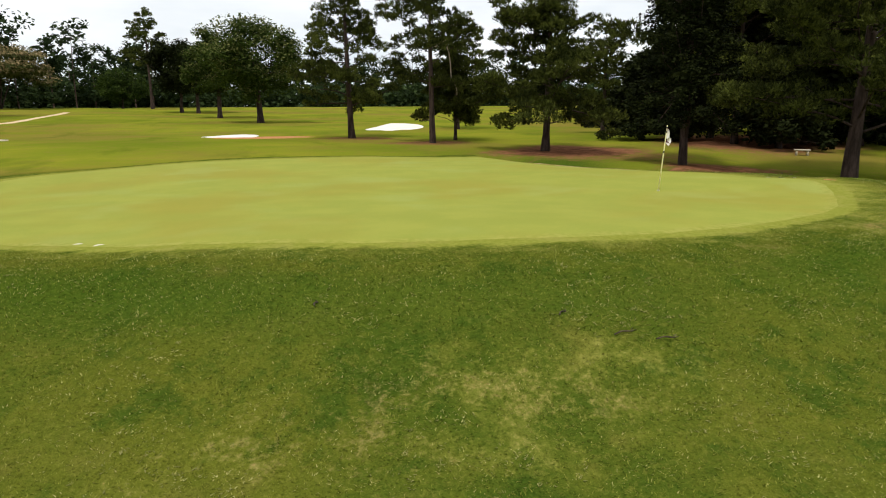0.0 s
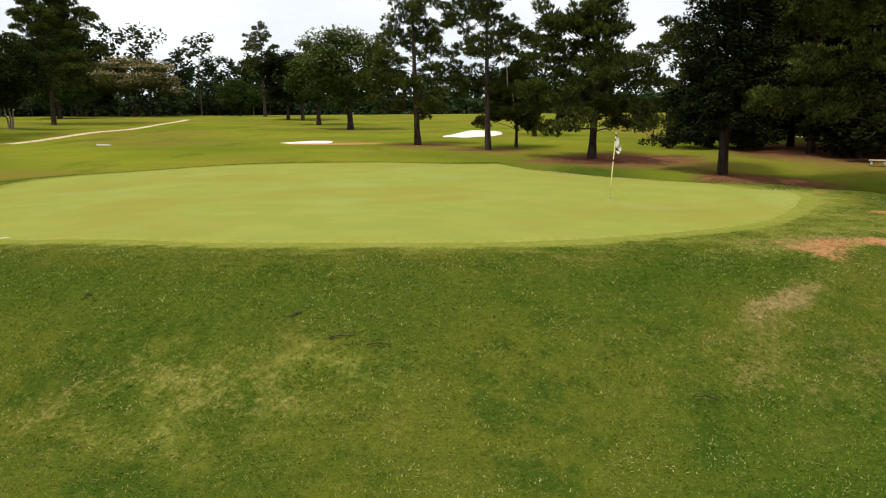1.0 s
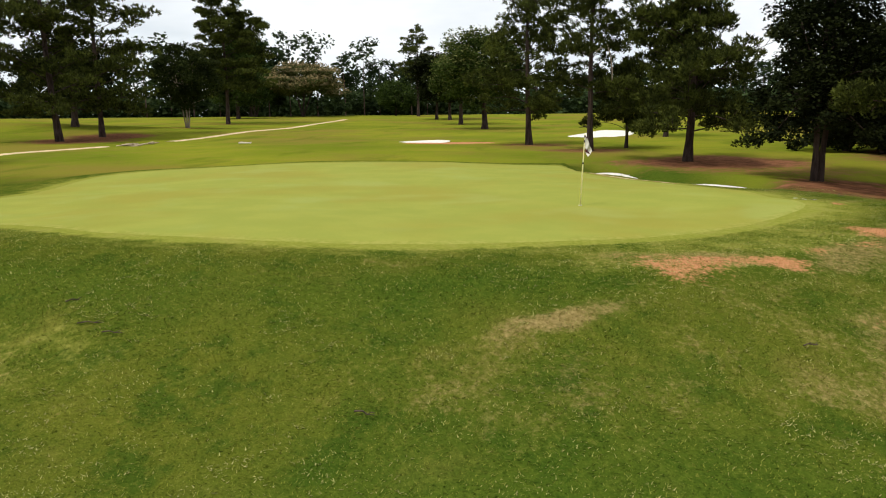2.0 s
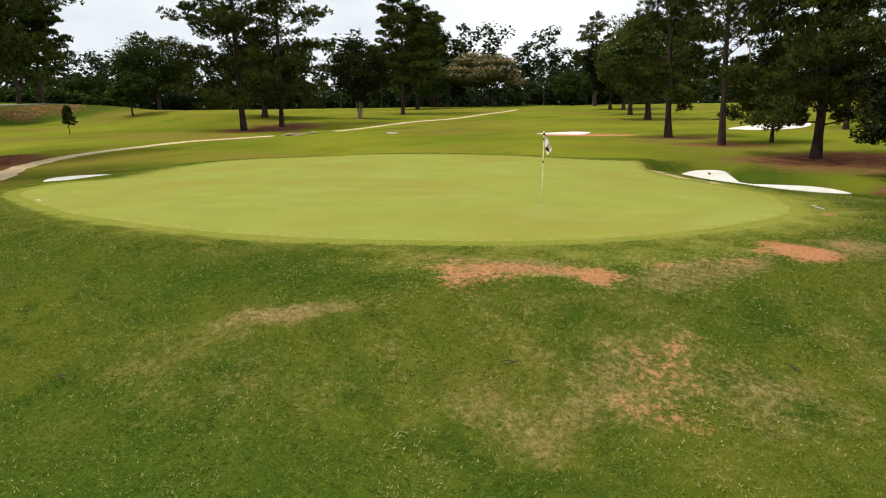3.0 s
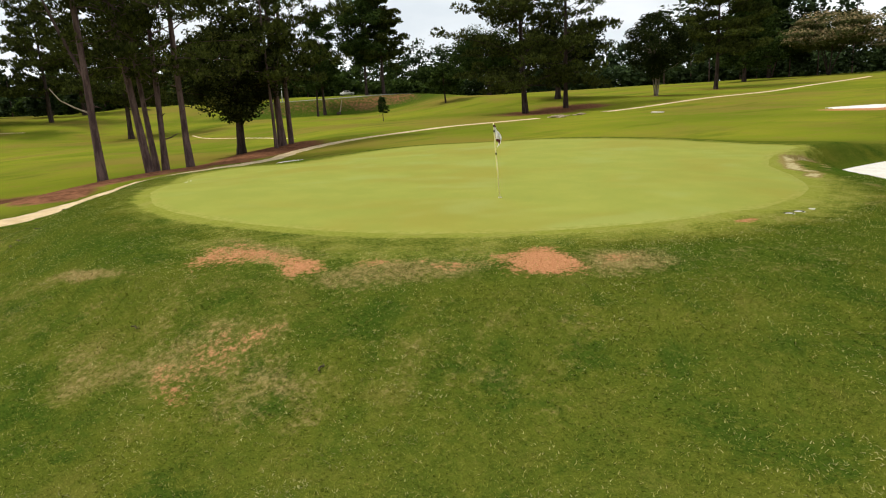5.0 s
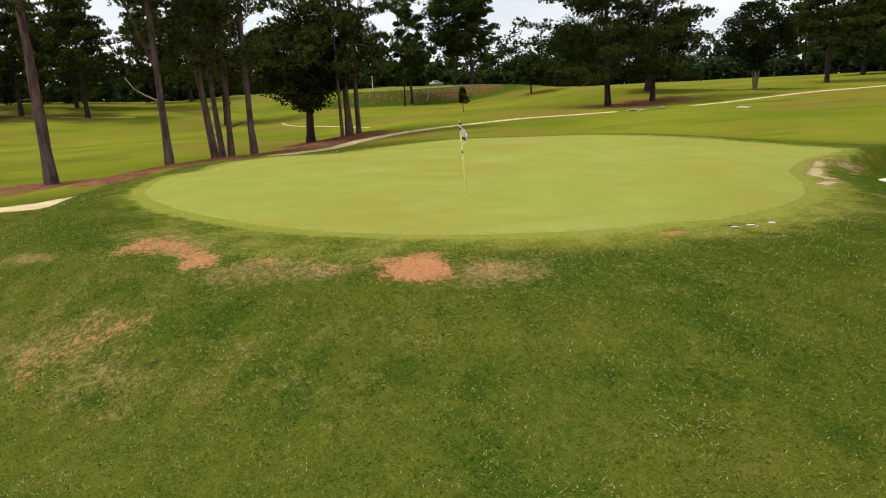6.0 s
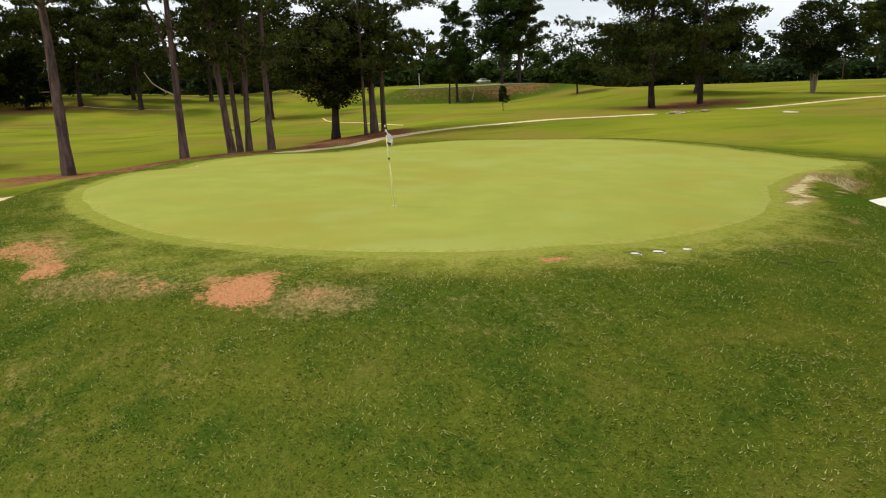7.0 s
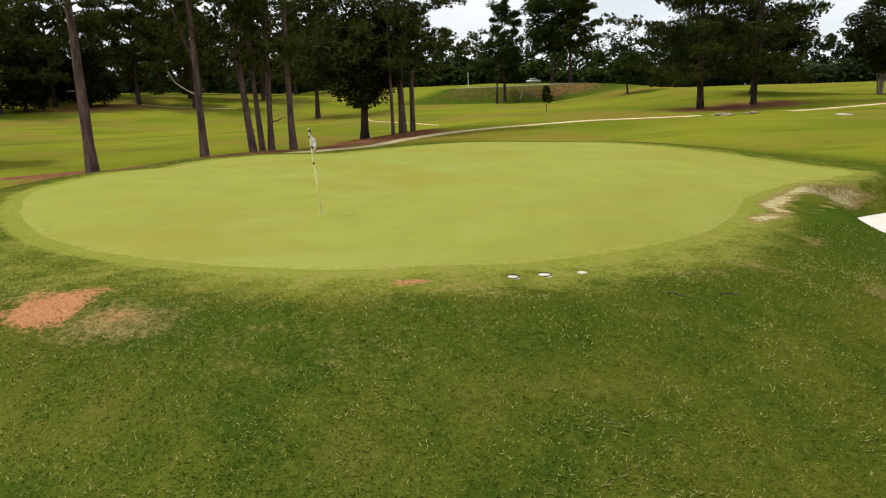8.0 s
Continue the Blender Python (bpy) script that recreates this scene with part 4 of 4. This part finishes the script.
for px, py, a in ((-184, -43, 40), (-163, -45, 110), (-196, -48, 200), (-150, -56, 250)):
    copy_thing(bush, pose(px, py, z_at(px, py) - 0.1, 0, 0, a))
broadleaf("magnolia_tree", -57.7, -27.2, "dense evergreen with boughs sweeping low over the grass", 78, 15, 1.4, 5.2, 0.4, MAGNOLIA_DARK, 0.34, 11000, lumps=80, group="dark evergreens")
# by the bank
broadleaf("poplar_tree", -149.6, 70.2, "tall narrow leafy tree at the foot of the bank", 74, 27, 2.5, 4.6, 0.35, OAK_LEAVES, 0.55, 8000, lumps=70)
broadleaf("young_tree", -146.5, 66.6, "slender open tree at the foot of the bank", 75, 17, 5, 5.5, 0.25, OAK_LEAVES, 0.55, 2600, lumps=34)
pine(-155.6, 92.8, "tall open pine on top of the bank", 76, 32, 9, 7.2, 0.42, (0, 0), 0.9, pad=1.25, tuft=0.8, per=4)
broadleaf("poplar_tree", -158, 88.5, "tall leafy tree on the bank", 77, 30, 4, 8.0, 0.4, OAK_LEAVES, 0.7, 9000, lumps=80)
broadleaf("young_tree", -117.5, 86.7, "small leafy tree on the rise by the bank", 78, 9.5, 2.0, 4.2, 0.2, OAK_LEAVES, 0.5, 3500, lumps=36)


# ---------------------------------------------------------------- woods round the course
def far_woods(spots, seed, label, mat, leaf=1.0, per=520):
    """A far belt of trees, joined: thin trunks and clumped crowns of many leaf sprays."""
    rng = np.random.RandomState(seed)
    verts, faces, quads = [], [], []
    for x, y, h, r in spots:
        z = z_at(x, y)
        b = np.array([x, y, z])
        base = h * rng.uniform(0.02, 0.1)
        tube(verts, faces, [b - (0, 0, 0.3), b + (0, 0, h * 0.4), b + (rng.uniform(-1, 1), rng.uniform(-1, 1), h * 0.85)], [0.28, 0.22, 0.06], 5)
        lumps = 16
        d = unit(rng, lumps)
        tall = rng.uniform(0, 1) < 0.5
        d[:, 2] = np.linspace(-1, 1, lumps)
        cent = d * (r * 0.7, r * 0.7, (h - base) * 0.42) + (0, 0, base + (h - base) * 0.5)
        if tall:
            cent[:, :2] *= (1.25 - 0.75 * ((cent[:, 2:] - base) / (h - base)))
        pick = rng.randint(0, lumps, per)
        e = unit(rng, per)
        pos = b + cent[pick] + e * r * 0.42 * rng.uniform(0.3, 1, (per, 1)) * (1, 1, 0.7)
        quads.append(leaves(rng, pos, leaf * rng.uniform(0.55, 1.15, (per, 1))))
    root = tagged(new("far_woods"), label, "woods", kind="stuff")
    part("trunks", mesh_from("trunks", verts, faces, BARK), root)
    part("foliage", raw_mesh("foliage", np.concatenate(quads), 4, mat), root)
    return root


def thicket(yaw0, yaw1, d0, d1, h0, h1, count, leaf, seed, label, mat):
    """A continuous uneven bank of scrub along an arc round the course."""
    rng = np.random.RandomState(seed)
    yaw, d = np.radians(rng.uniform(yaw0, yaw1, count)), rng.uniform(d0, d1, count)
    x, y = -np.sin(yaw) * d, -15 + np.cos(yaw) * d
    arc = yaw * (d0 + d1) / 2
    top = h0 + (h1 - h0) * np.clip(0.5 + 0.6 * wobble(arc, d, 0.16, seed) + 0.35 * wobble(arc, d, 0.6, seed + 1), 0, 1.2)
    pos = np.stack([x, y, lie(x, y) + top * rng.uniform(-0.03, 1, count).clip(0) ** 1.25], 1)
    me = raw_mesh("scrub", leaves(rng, pos, leaf), 4, mat)
    return tagged(new("scrub", me), label, "scrub", kind="stuff")


def belt(rng, yaw0, yaw1, d0, d1, gap, h0, h1):
    """Places along an arc round the course: yaw in degrees, to the left of north."""
    out, yaw = [], yaw0
    while yaw < yaw1:
        d, h = rng.uniform(d0, d1), rng.uniform(h0, h1)
        out.append((-math.sin(radians(yaw)) * d, -15 + math.cos(radians(yaw)) * d, h, max(5.5, h * rng.uniform(0.26, 0.36))))
        yaw += math.degrees(gap / d) * rng.uniform(0.6, 1.4)
    return out


wood_rng = np.random.RandomState(77)
far_woods(belt(wood_rng, -58, 112, 345, 385, 10, 16, 28) + belt(wood_rng, -58, 112, 395, 430, 11, 25, 37), 78, "distant mixed woods that close the course", FAR_LEAVES, 2.3, 600)
thicket(-58, 112, 322, 346, 6.0, 12.0, 60000, 2.7, 84, "dense scrub along the edge of the woods", FAR_LEAVES)
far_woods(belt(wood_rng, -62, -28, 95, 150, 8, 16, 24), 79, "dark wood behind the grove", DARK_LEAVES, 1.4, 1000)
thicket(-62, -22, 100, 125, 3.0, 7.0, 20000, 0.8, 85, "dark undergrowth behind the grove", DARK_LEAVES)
far_woods(belt(wood_rng, 55, 82, 240, 300, 8, 14, 26) + belt(wood_rng, 50, 84, 238, 250, 5, 5, 9), 80, "leafy trees beyond the bank", OAK_LEAVES, 1.9, 650)
far_woods(belt(wood_rng, 80, 112, 200, 280, 9, 9, 17), 82, "pine wood beyond the western fairway", FAR_LEAVES, 1.8, 800)
far_woods(belt(wood_rng, 10, 34, 275, 330, 9, 24, 36), 83, "tall wood at the end of the fairway", FAR_LEAVES, 2.1, 900)


# ---------------------------------------------------------------- flag and fittings on the green
def dull(name, colour, rough=0.6, spec=0.3):
    return plain(name, tuple(v * 0.85 for v in colour), colour, 14.0, rough, spec, 0.1, 0.003)


POLE_PAINT = plain("cream_pole_paint", (0.94, 0.9, 0.58), (0.96, 0.92, 0.62), 14.0, 0.45, 0.3, 0.1, 0.003)
POLE_PAINT.node_tree.nodes["Principled BSDF"].inputs["Base Color"].links[0].from_node.inputs["Factor"].links[0].from_node.inputs["To Max"].default_value = 0.03
for glow_mat, amount in ((POLE_PAINT, 0.5),):                       # glass-fibre pole lets some light through
    gn, gl = glow_mat.node_tree.nodes, glow_mat.node_tree.links
    g_tr, g_mix = gn.new("ShaderNodeBsdfTranslucent"), gn.new("ShaderNodeMixShader")
    g_tr.inputs["Color"].default_value = (0.95, 0.9, 0.6, 1)
    g_mix.inputs["Fac"].default_value = amount
    gl.new(gn["Principled BSDF"].outputs["BSDF"], g_mix.inputs[1])
    gl.new(g_tr.outputs["BSDF"], g_mix.inputs[2])
    gl.new(g_mix.outputs["Shader"], gn["Material Output"].inputs["Surface"])
BLACK_BAND = dull("black_band", (0.03, 0.02, 0.02), 0.5)
CLOTH = dull("white_flag_cloth", (0.8, 0.77, 0.74), 0.85)
CHECK = dull("dark_red_check_cloth", (0.14, 0.03, 0.04), 0.85)
LID = dull("weathered_plastic_lid", (0.7, 0.67, 0.58), 0.7)
PIT = dull("near_black_pit", (0.02, 0.018, 0.012), 0.95)


def lathe(profile, sides=16):
    verts, faces = [], []
    for r, z in profile:
        for k in range(sides):
            a = 6.2832 * k / sides
            verts.append((r * math.cos(a), r * math.sin(a), z))
    for i in range(len(profile) - 1):
        for k in range(sides):
            a, b = i * sides + k, i * sides + (k + 1) % sides
            faces.append((a, b, b + sides, a + sides))
    faces.append(tuple(range(sides))[::-1])
    faces.append(tuple((len(profile) - 1) * sides + k for k in range(sides)))
    return verts, faces


def golf_flag():
    top = Vector((0.064, -0.185, 2.191))
    root = new("golf_flag")
    root.matrix_world = Matrix.Translation((0, 0, z_at(0, 0) + 0.028)) @ Vector((0, 0, 1)).rotation_difference(top).to_matrix().to_4x4()
    tagged(root, "leaning cream flagstick with a limp white and dark flag", "golf flag")
    L = top.length
    part("pole", mesh_from("pole", *lathe([(0.02, -0.12), (0.02, 0.9), (0.0185, 1.6), (0.017, L - 0.03), (0.01, L)], 12), POLE_PAINT), root)
    for z0, z1, r in ((1.27, 1.33, 0.021), (1.93, 2.0, 0.019), (2.08, 2.14, 0.0185)):
        part("band", mesh_from("band", *lathe([(r, z0), (r, z1)], 12), BLACK_BAND), root, "black band on the pole")
    part("cup_rim", mesh_from("cup_rim", *lathe([(0.054, -0.02), (0.056, 0.004), (0.05, 0.004), (0.05, -0.02)], 20), LID), root)
    # limp cloth: hangs from the upper half-metre of the pole in folds
    rows, cols, verts, faces, marks = 22, 12, [], [], []
    for i in range(rows):
        v = i / (rows - 1)
        for k in range(cols):
            u = k / (cols - 1)
            fold = 0.06 * math.sin(u * 9.5 + v * 1.6) * (0.3 + u)
            out = 0.2 * u ** 0.8 * (0.35 + 0.75 * math.sin(min(1.0, v * 0.9 + 0.1) * 3.0))
            drop = 0.30 * u ** 1.15
            verts.append((0.014 + out, fold, L - 0.04 - v * 0.36 - drop))
    for i in range(rows - 1):
        for k in range(cols - 1):
            faces.append((i * cols + k, i * cols + k + 1, (i + 1) * cols + k + 1, (i + 1) * cols + k))
            marks.append(1 if (i > 15 and k > 3 and (i + k) % 9 > 3) or (i < 4 and k < 4) else 0)
    me = mesh_from("cloth", verts, faces, CLOTH)
    me.materials.append(CHECK)
    me.polygons.foreach_set("material_index", marks)
    cloth = part("cloth", me, root, "limp white flag with dark red checks")
    cloth.rotation_euler = (0, 0, radians(20))
    thick = cloth.modifiers.new("thickness", "SOLIDIFY")
    thick.thickness = 0.004


golf_flag()


def valve_lid(x, y, r, tilt, turn, pit, label):
    root = new("valve_lid")
    root.location = (x, y, z_at(x, y) - 0.008)
    tagged(root, label, "valve lid", "lids beside the green")
    if pit:
        # near-black ring, set off to the west of the lid
        part("pit_ring", mesh_from("pit_ring", *lathe([(r * 1.02, -0.05), (r * 1.06, 0.006), (r * 0.9, 0.01), (r * 0.85, -0.01)], 20), PIT), root, "dark rim on the lid's west side").location = (-0.05, 0.012, 0.01)
    lid = part("lid", mesh_from("lid", *lathe([(r * 0.96, -0.02), (r, -0.01), (r, 0.006), (r * 0.94, 0.012), (r * 0.5, 0.014), (0.01, 0.015)], 24), LID), root)
    lid.rotation_euler = (radians(tilt), 0, radians(turn))
    lid.location = (0, 0, 0.0)


valve_lid(7.57, 2.0, 0.115, 3, 100, True, "round pale lid in a dark hole by the green")
valve_lid(7.49, 2.61, 0.125, 3, 100, True, "round pale lid in a dark hole by the green")
valve_lid(7.43, 3.34, 0.085, 2, 100, False, "small pale lid flush with the grass")
valve_lid(-16.95, -4.2, 0.13, 6, 0, False, "pale lid flush with the dry fringe")
valve_lid(-16.45, -4.5, 0.13, 6, 0, False, "pale lid flush with the dry fringe")


# ---------------------------------------------------------------- grass
def grass_blades(name, count, box, far, inner, tall, wide, seed, label):
    """Standing blades over the rough round the green, from inner to far metres off its edge."""
    rng = np.random.RandomState(seed)
    x, y = rng.uniform(box[0], box[1], count), rng.uniform(box[2], box[3], count)
    clump = wobble(x, y, 5.0, seed) * 0.5 + 0.5
    sd = near(x, y, NEAR_SD)
    keep = (sd > inner) & (rng.uniform(0, 1, count) < (0.45 + 0.55 * clump) * ss(far, far - 4.0, sd) * ss(0.25, 0.6, sd)) & (signed(x, y, BUNKER_NEAR[::4]) > 0.25) & (along(x, y, CART_PATH[:25:4]) > 1.25)
    bare = np.zeros(count)
    for cx, cy, rx, ry, a, k in CLAY[:-2]:
        bare = np.maximum(bare, min(1.0, k) * blob(x, y, cx, cy, rx, ry, a, 0.5))
    keep &= rng.uniform(0, 1, count) > 0.6 * bare
    x, y, sd = x[keep], y[keep], sd[keep]
    z = near(x, y, NEAR_Z)
    n = len(x)
    az, lean = rng.uniform(0, 6.2832, n), rng.uniform(0.85, 1.5, n)
    tallv = tall * rng.uniform(0.45, 1.3, n) * (0.55 + 0.45 * ss(0.2, 1.8, sd))
    w = wide * rng.uniform(0.6, 1.4, n)
    dx, dy = np.cos(az), np.sin(az)
    tip = np.stack([x + dx * tallv * np.sin(lean), y + dy * tallv * np.sin(lean), z + tallv * np.cos(lean)], 1)
    a = np.stack([x - dy * w / 2, y + dx * w / 2, z - 0.004], 1)
    b = np.stack([x + dy * w / 2, y - dx * w / 2, z - 0.004], 1)
    me = raw_mesh(name, np.stack([a, b, tip], 1), 3, BLADE)
    paint_masks(me, x, y, 3, sd)
    return tagged(new(name, me), label, "grass", kind="stuff")


grass_blades("grass", 1050000, (-22, 17.5, -19, -1), 12.0, 0.15, 0.05, 0.016, 91, "short rough grass with straw among it")
grass_blades("grass", 290000, (5, 19, -1, 14), 11.5, 0.15, 0.05, 0.016, 92, "short rough grass on the bank of the green")


def weed_tufts(count, box, seed):
    """Taller pale-tipped clumps scattered through the rough."""
    rng = np.random.RandomState(seed)
    x, y = rng.uniform(box[0], box[1], count), rng.uniform(box[2], box[3], count)
    sd = near(x, y, NEAR_SD)
    keep = (sd > 1.6) & (sd < 9.5) & (signed(x, y, BUNKER_NEAR) > 0.3) & (along(x, y, CART_PATH) > 1.3) & (wobble(x, y, 1.3, 7) + 0.5 * wobble(x, y, 3.1, 8) + rng.uniform(-0.35, 0.35, count) > 0.35)
    c = np.repeat(np.stack([x[keep], y[keep], near(x[keep], y[keep], NEAR_Z)], 1), 7, 0)
    n = len(c)
    c[:, :2] += rng.normal(size=(n, 2)) * 0.06
    d = unit(rng, n)
    d[:, 2] = np.abs(d[:, 2]) * 0.5 + 0.1
    side = np.cross(d, (0, 0, 1)) * 0.009
    tris = np.stack([c - side, c + side, c + d * rng.uniform(0.03, 0.075, (n, 1))], 1)
    me = raw_mesh("grass_tufts", tris, 3, TUFT)
    return tagged(new("grass_tufts", me), "pale tips of coarse grass in the rough", "grass", kind="stuff")


TUFT = leaf_material("coarse_grass_tips", (0.24, 0.24, 0.07), (0.42, 0.4, 0.16), back=0.1)
weed_tufts(30000, (-22, 17.5, -17.5, 12), 95)


# ---------------------------------------------------------------- small things on the course
CAR_PAINT = dull("white_car_paint", (0.5, 0.5, 0.48), 0.3, 0.5)
CAR_GLASS = dull("dark_car_glass", (0.02, 0.025, 0.03), 0.08, 0.6)
RUBBER = dull("black_rubber", (0.02, 0.02, 0.02), 0.8)
CONCRETE = plain("pale_concrete", (0.46, 0.41, 0.31), (0.6, 0.54, 0.43), 5.0, 0.9, 0.2, 0.3, 0.01)
WHITE_PAINT = dull("weathered_white_paint", (0.72, 0.71, 0.66), 0.6)
DARK_WOOD = plain("dark_old_wood", (0.05, 0.037, 0.028), (0.11, 0.08, 0.06), 6.0, 0.9, 0.15, 0.4, 0.01)


def bevelled(size, bevel, centre=(0, 0, 0), taper=1.0):
    """A box with rounded edges, narrowed towards its top by taper."""
    bm = bmesh.new()
    bmesh.ops.create_cube(bm, size=1.0)
    for v in bm.verts:
        k = taper if v.co.z > 0 else 1.0
        v.co = Vector((v.co.x * size[0] * k, v.co.y * size[1] * (0.5 + 0.5 * k), v.co.z * size[2])) + Vector(centre)
    bmesh.ops.bevel(bm, geom=bm.edges[:], offset=bevel, segments=2, affect="EDGES")
    verts, faces = [tuple(v.co) for v in bm.verts], [[v.index for v in f.verts] for f in bm.faces]
    bm.free()
    return verts, faces


def brush_pile(x, y, seed, count, reach, label):
    """Cut limbs thrown down across one another."""
    rng = np.random.RandomState(seed)
    root = tagged(new("brush_pile"), label, "brush pile")
    root.location = (x, y, z_at(x, y))
    for i in range(count):
        a, ln = rng.uniform(-0.5, 0.9), rng.uniform(0.7, 1.9)
        c = np.array([rng.uniform(-reach, reach), rng.uniform(-reach * 0.4, reach * 0.4), 0.09 + 0.05 * (i % 4)])
        d = np.array([math.cos(a), math.sin(a), rng.uniform(-0.05, 0.22)])
        v, f = [], []
        r = rng.uniform(0.05, 0.12)
        tube(v, f, [c - d * ln / 2, c + rng.normal(size=3) * 0.04, c + d * ln / 2], [r, r * 0.9, r * 0.6], 7, rng)
        part("limb", mesh_from("limb", v, f, DEADWOOD), root)
    return root


brush_pile(-53.2, 58.6, 101, 14, 1.3, "heap of pale cut limbs beside the cart path")
brush_pile(-53.4, 63.2, 102, 7, 0.7, "few pale cut limbs lying on the grass")

slab = tagged(new("stone_slab", mesh_from("stone_slab", *bevelled((1.6, 0.9, 0.16), 0.03), CONCRETE)), "pale flat stone slab lying in the grass", "slab")
slab.matrix_world = pose(-40.2, 63.6, z_at(-40.2, 63.6) + 0.06, 4, 3, 20)


def bench(x, y, turn):
    root = tagged(new("bench"), "low pale concrete bench under the dark trees", "bench")
    root.matrix_world = pose(x, y, z_at(x, y), 0, 0, turn)
    part("seat", mesh_from("seat", *bevelled((1.15, 0.42, 0.1), 0.02, (0, 0, 0.44)), CONCRETE), root)
    for sx in (-0.4, 0.4):
        part("leg", mesh_from("leg", *bevelled((0.14, 0.36, 0.42), 0.015, (sx, 0, 0.19), 0.85), CONCRETE), root)


bench(28.5, 23.7, -35)


def marker_post(x, y, tall, radius, lean, turn, mat, label, name="post"):
    root = tagged(new(name, mesh_from(name, *lathe([(radius * 1.1, -0.2), (radius * 1.05, 0.1), (radius, tall * 0.6), (radius * 0.92, tall - 0.05), (radius * 0.7, tall)], 10), mat)), label, "post")
    root.matrix_world = pose(x, y, z_at(x, y), lean, 0, turn)


marker_post(-171.5, 68.0, 4.2, 0.11, 0, 0, WHITE_PAINT, "thin white post beside the road")
marker_post(-148.3, 74.0, 3.2, 0.13, 14, 150, DEADWOOD, "pale broken post leaning at the bank's foot")
stump = tagged(new("tree_stump", mesh_from("tree_stump", *lathe([(0.75, -0.15), (0.6, 0.1), (0.5, 0.4), (0.46, 0.62), (0.2, 0.6)], 12), DARK_WOOD)), "dark old stump at the foot of the bank", "stump")
stump.location = (-147.6, 73.2, z_at(-147.6, 73.2))


def car(x, y, turn, label):
    root = tagged(new("car"), label, "car")
    root.matrix_world = pose(x, y, z_at(x, y) + 0.05, 0, 0, turn)
    body = part("body", mesh_from("body", *bevelled((4.4, 1.75, 0.72), 0.14, (0, 0, 0.64), 0.97), CAR_PAINT), root)
    part("cabin", mesh_from("cabin", *bevelled((2.5, 1.6, 0.56), 0.1, (-0.15, 0, 1.22), 0.72), CAR_PAINT), root)
    for sy in (-1, 1):
        part("window", mesh_from("window", *bevelled((1.9, 0.04, 0.36), 0.015, (-0.15, sy * 0.74, 1.22), 0.75), CAR_GLASS), root, "dark side window")
        for sx in (-1.35, 1.35):
            wheel = part("wheel", mesh_from("wheel", *lathe([(0.2, -0.1), (0.32, -0.09), (0.33, 0.0), (0.32, 0.09), (0.2, 0.1)], 18), RUBBER), root, "black tyre")
            wheel.matrix_local = pose(sx, sy * 0.82, 0.33, 90)
            part("rim", mesh_from("rim", *lathe([(0.19, -0.104), (0.17, -0.112), (0.05, -0.116), (0.05, 0.116), (0.17, 0.112), (0.19, 0.104)], 14), WHITE_PAINT), wheel, "pale metal rim")
    for sx in (-2.19, 2.19):
        part("bumper", mesh_from("bumper", *bevelled((0.12, 1.7, 0.2), 0.04, (sx, 0, 0.45)), RUBBER), root)


car(-168.0, 87.5, 66, "white car on the road above the bank")


def rake(x, y, turn, label):
    root = tagged(new("bunker_rake"), label, "rake")
    root.matrix_world = pose(x, y, z_at(x, y) + 0.09, 0, 0, turn)
    v, f = [], []
    tube(v, f, [(0, 0, 0.03), (0.8, 0, 0.04), (1.6, 0, 0.03)], [0.018, 0.018, 0.016], 7)
    part("handle", mesh_from("handle", v, f, WHITE_PAINT), root)
    part("head", mesh_from("head", *bevelled((0.06, 0.44, 0.06), 0.012, (0, 0, 0.04)), DARK_WOOD), root)
    for k in range(7):
        part("tooth", mesh_from("tooth", *bevelled((0.02, 0.02, 0.09), 0.004, (0.02, -0.18 + 0.06 * k, -0.03), 0.6), DARK_WOOD), root)


rake(3.4, 24.2, 18, "dark bunker rake lying on white sand")
rake(8.3, 14.4, 5, "dark bunker rake lying on white sand")


def twig(x, y, turn, size, seed):
    rng = np.random.RandomState(seed)
    v, f = [], []
    main = [(0, 0, 0.02), (size * 0.35, 0.03, 0.035), (size * 0.7, -0.02, 0.03), (size, 0.02, 0.025)]
    tube(v, f, main, [0.012, 0.01, 0.008, 0.004], 6, rng)
    for k in range(3):
        p = np.array(main[1 + k % 2])
        tube(v, f, [p, p + (size * 0.12, (0.12 if k % 2 else -0.12) * size, 0.02), p + (size * 0.26, (0.2 if k % 2 else -0.18) * size, 0.015)], [0.007, 0.005, 0.003], 5, rng)
    ob = tagged(new("twig", mesh_from("twig", v, f, DARK_WOOD)), "small dark fallen twig on the rough grass", "twig", "fallen twigs")
    ob.matrix_world = pose(x, y, z_at(x, y) + 0.03, 0, 0, turn)


for i, (tx, ty, ta, tl) in enumerate([(-8.35, -11.75, 10, 0.4), (-7.8, -11.95, -5, 0.35), (-8.95, -11.2, 40, 0.25), (-3.5, -13.2, -20, 0.3), (-12.4, -10.0, 75, 0.22), (2.6, -10.9, 15, 0.25), (6.4, -9.2, 130, 0.22), (9.3, 4.6, 60, 0.3), (9.0, 3.9, 20, 0.28)]):
    twig(tx, ty, ta, tl, 120 + i)
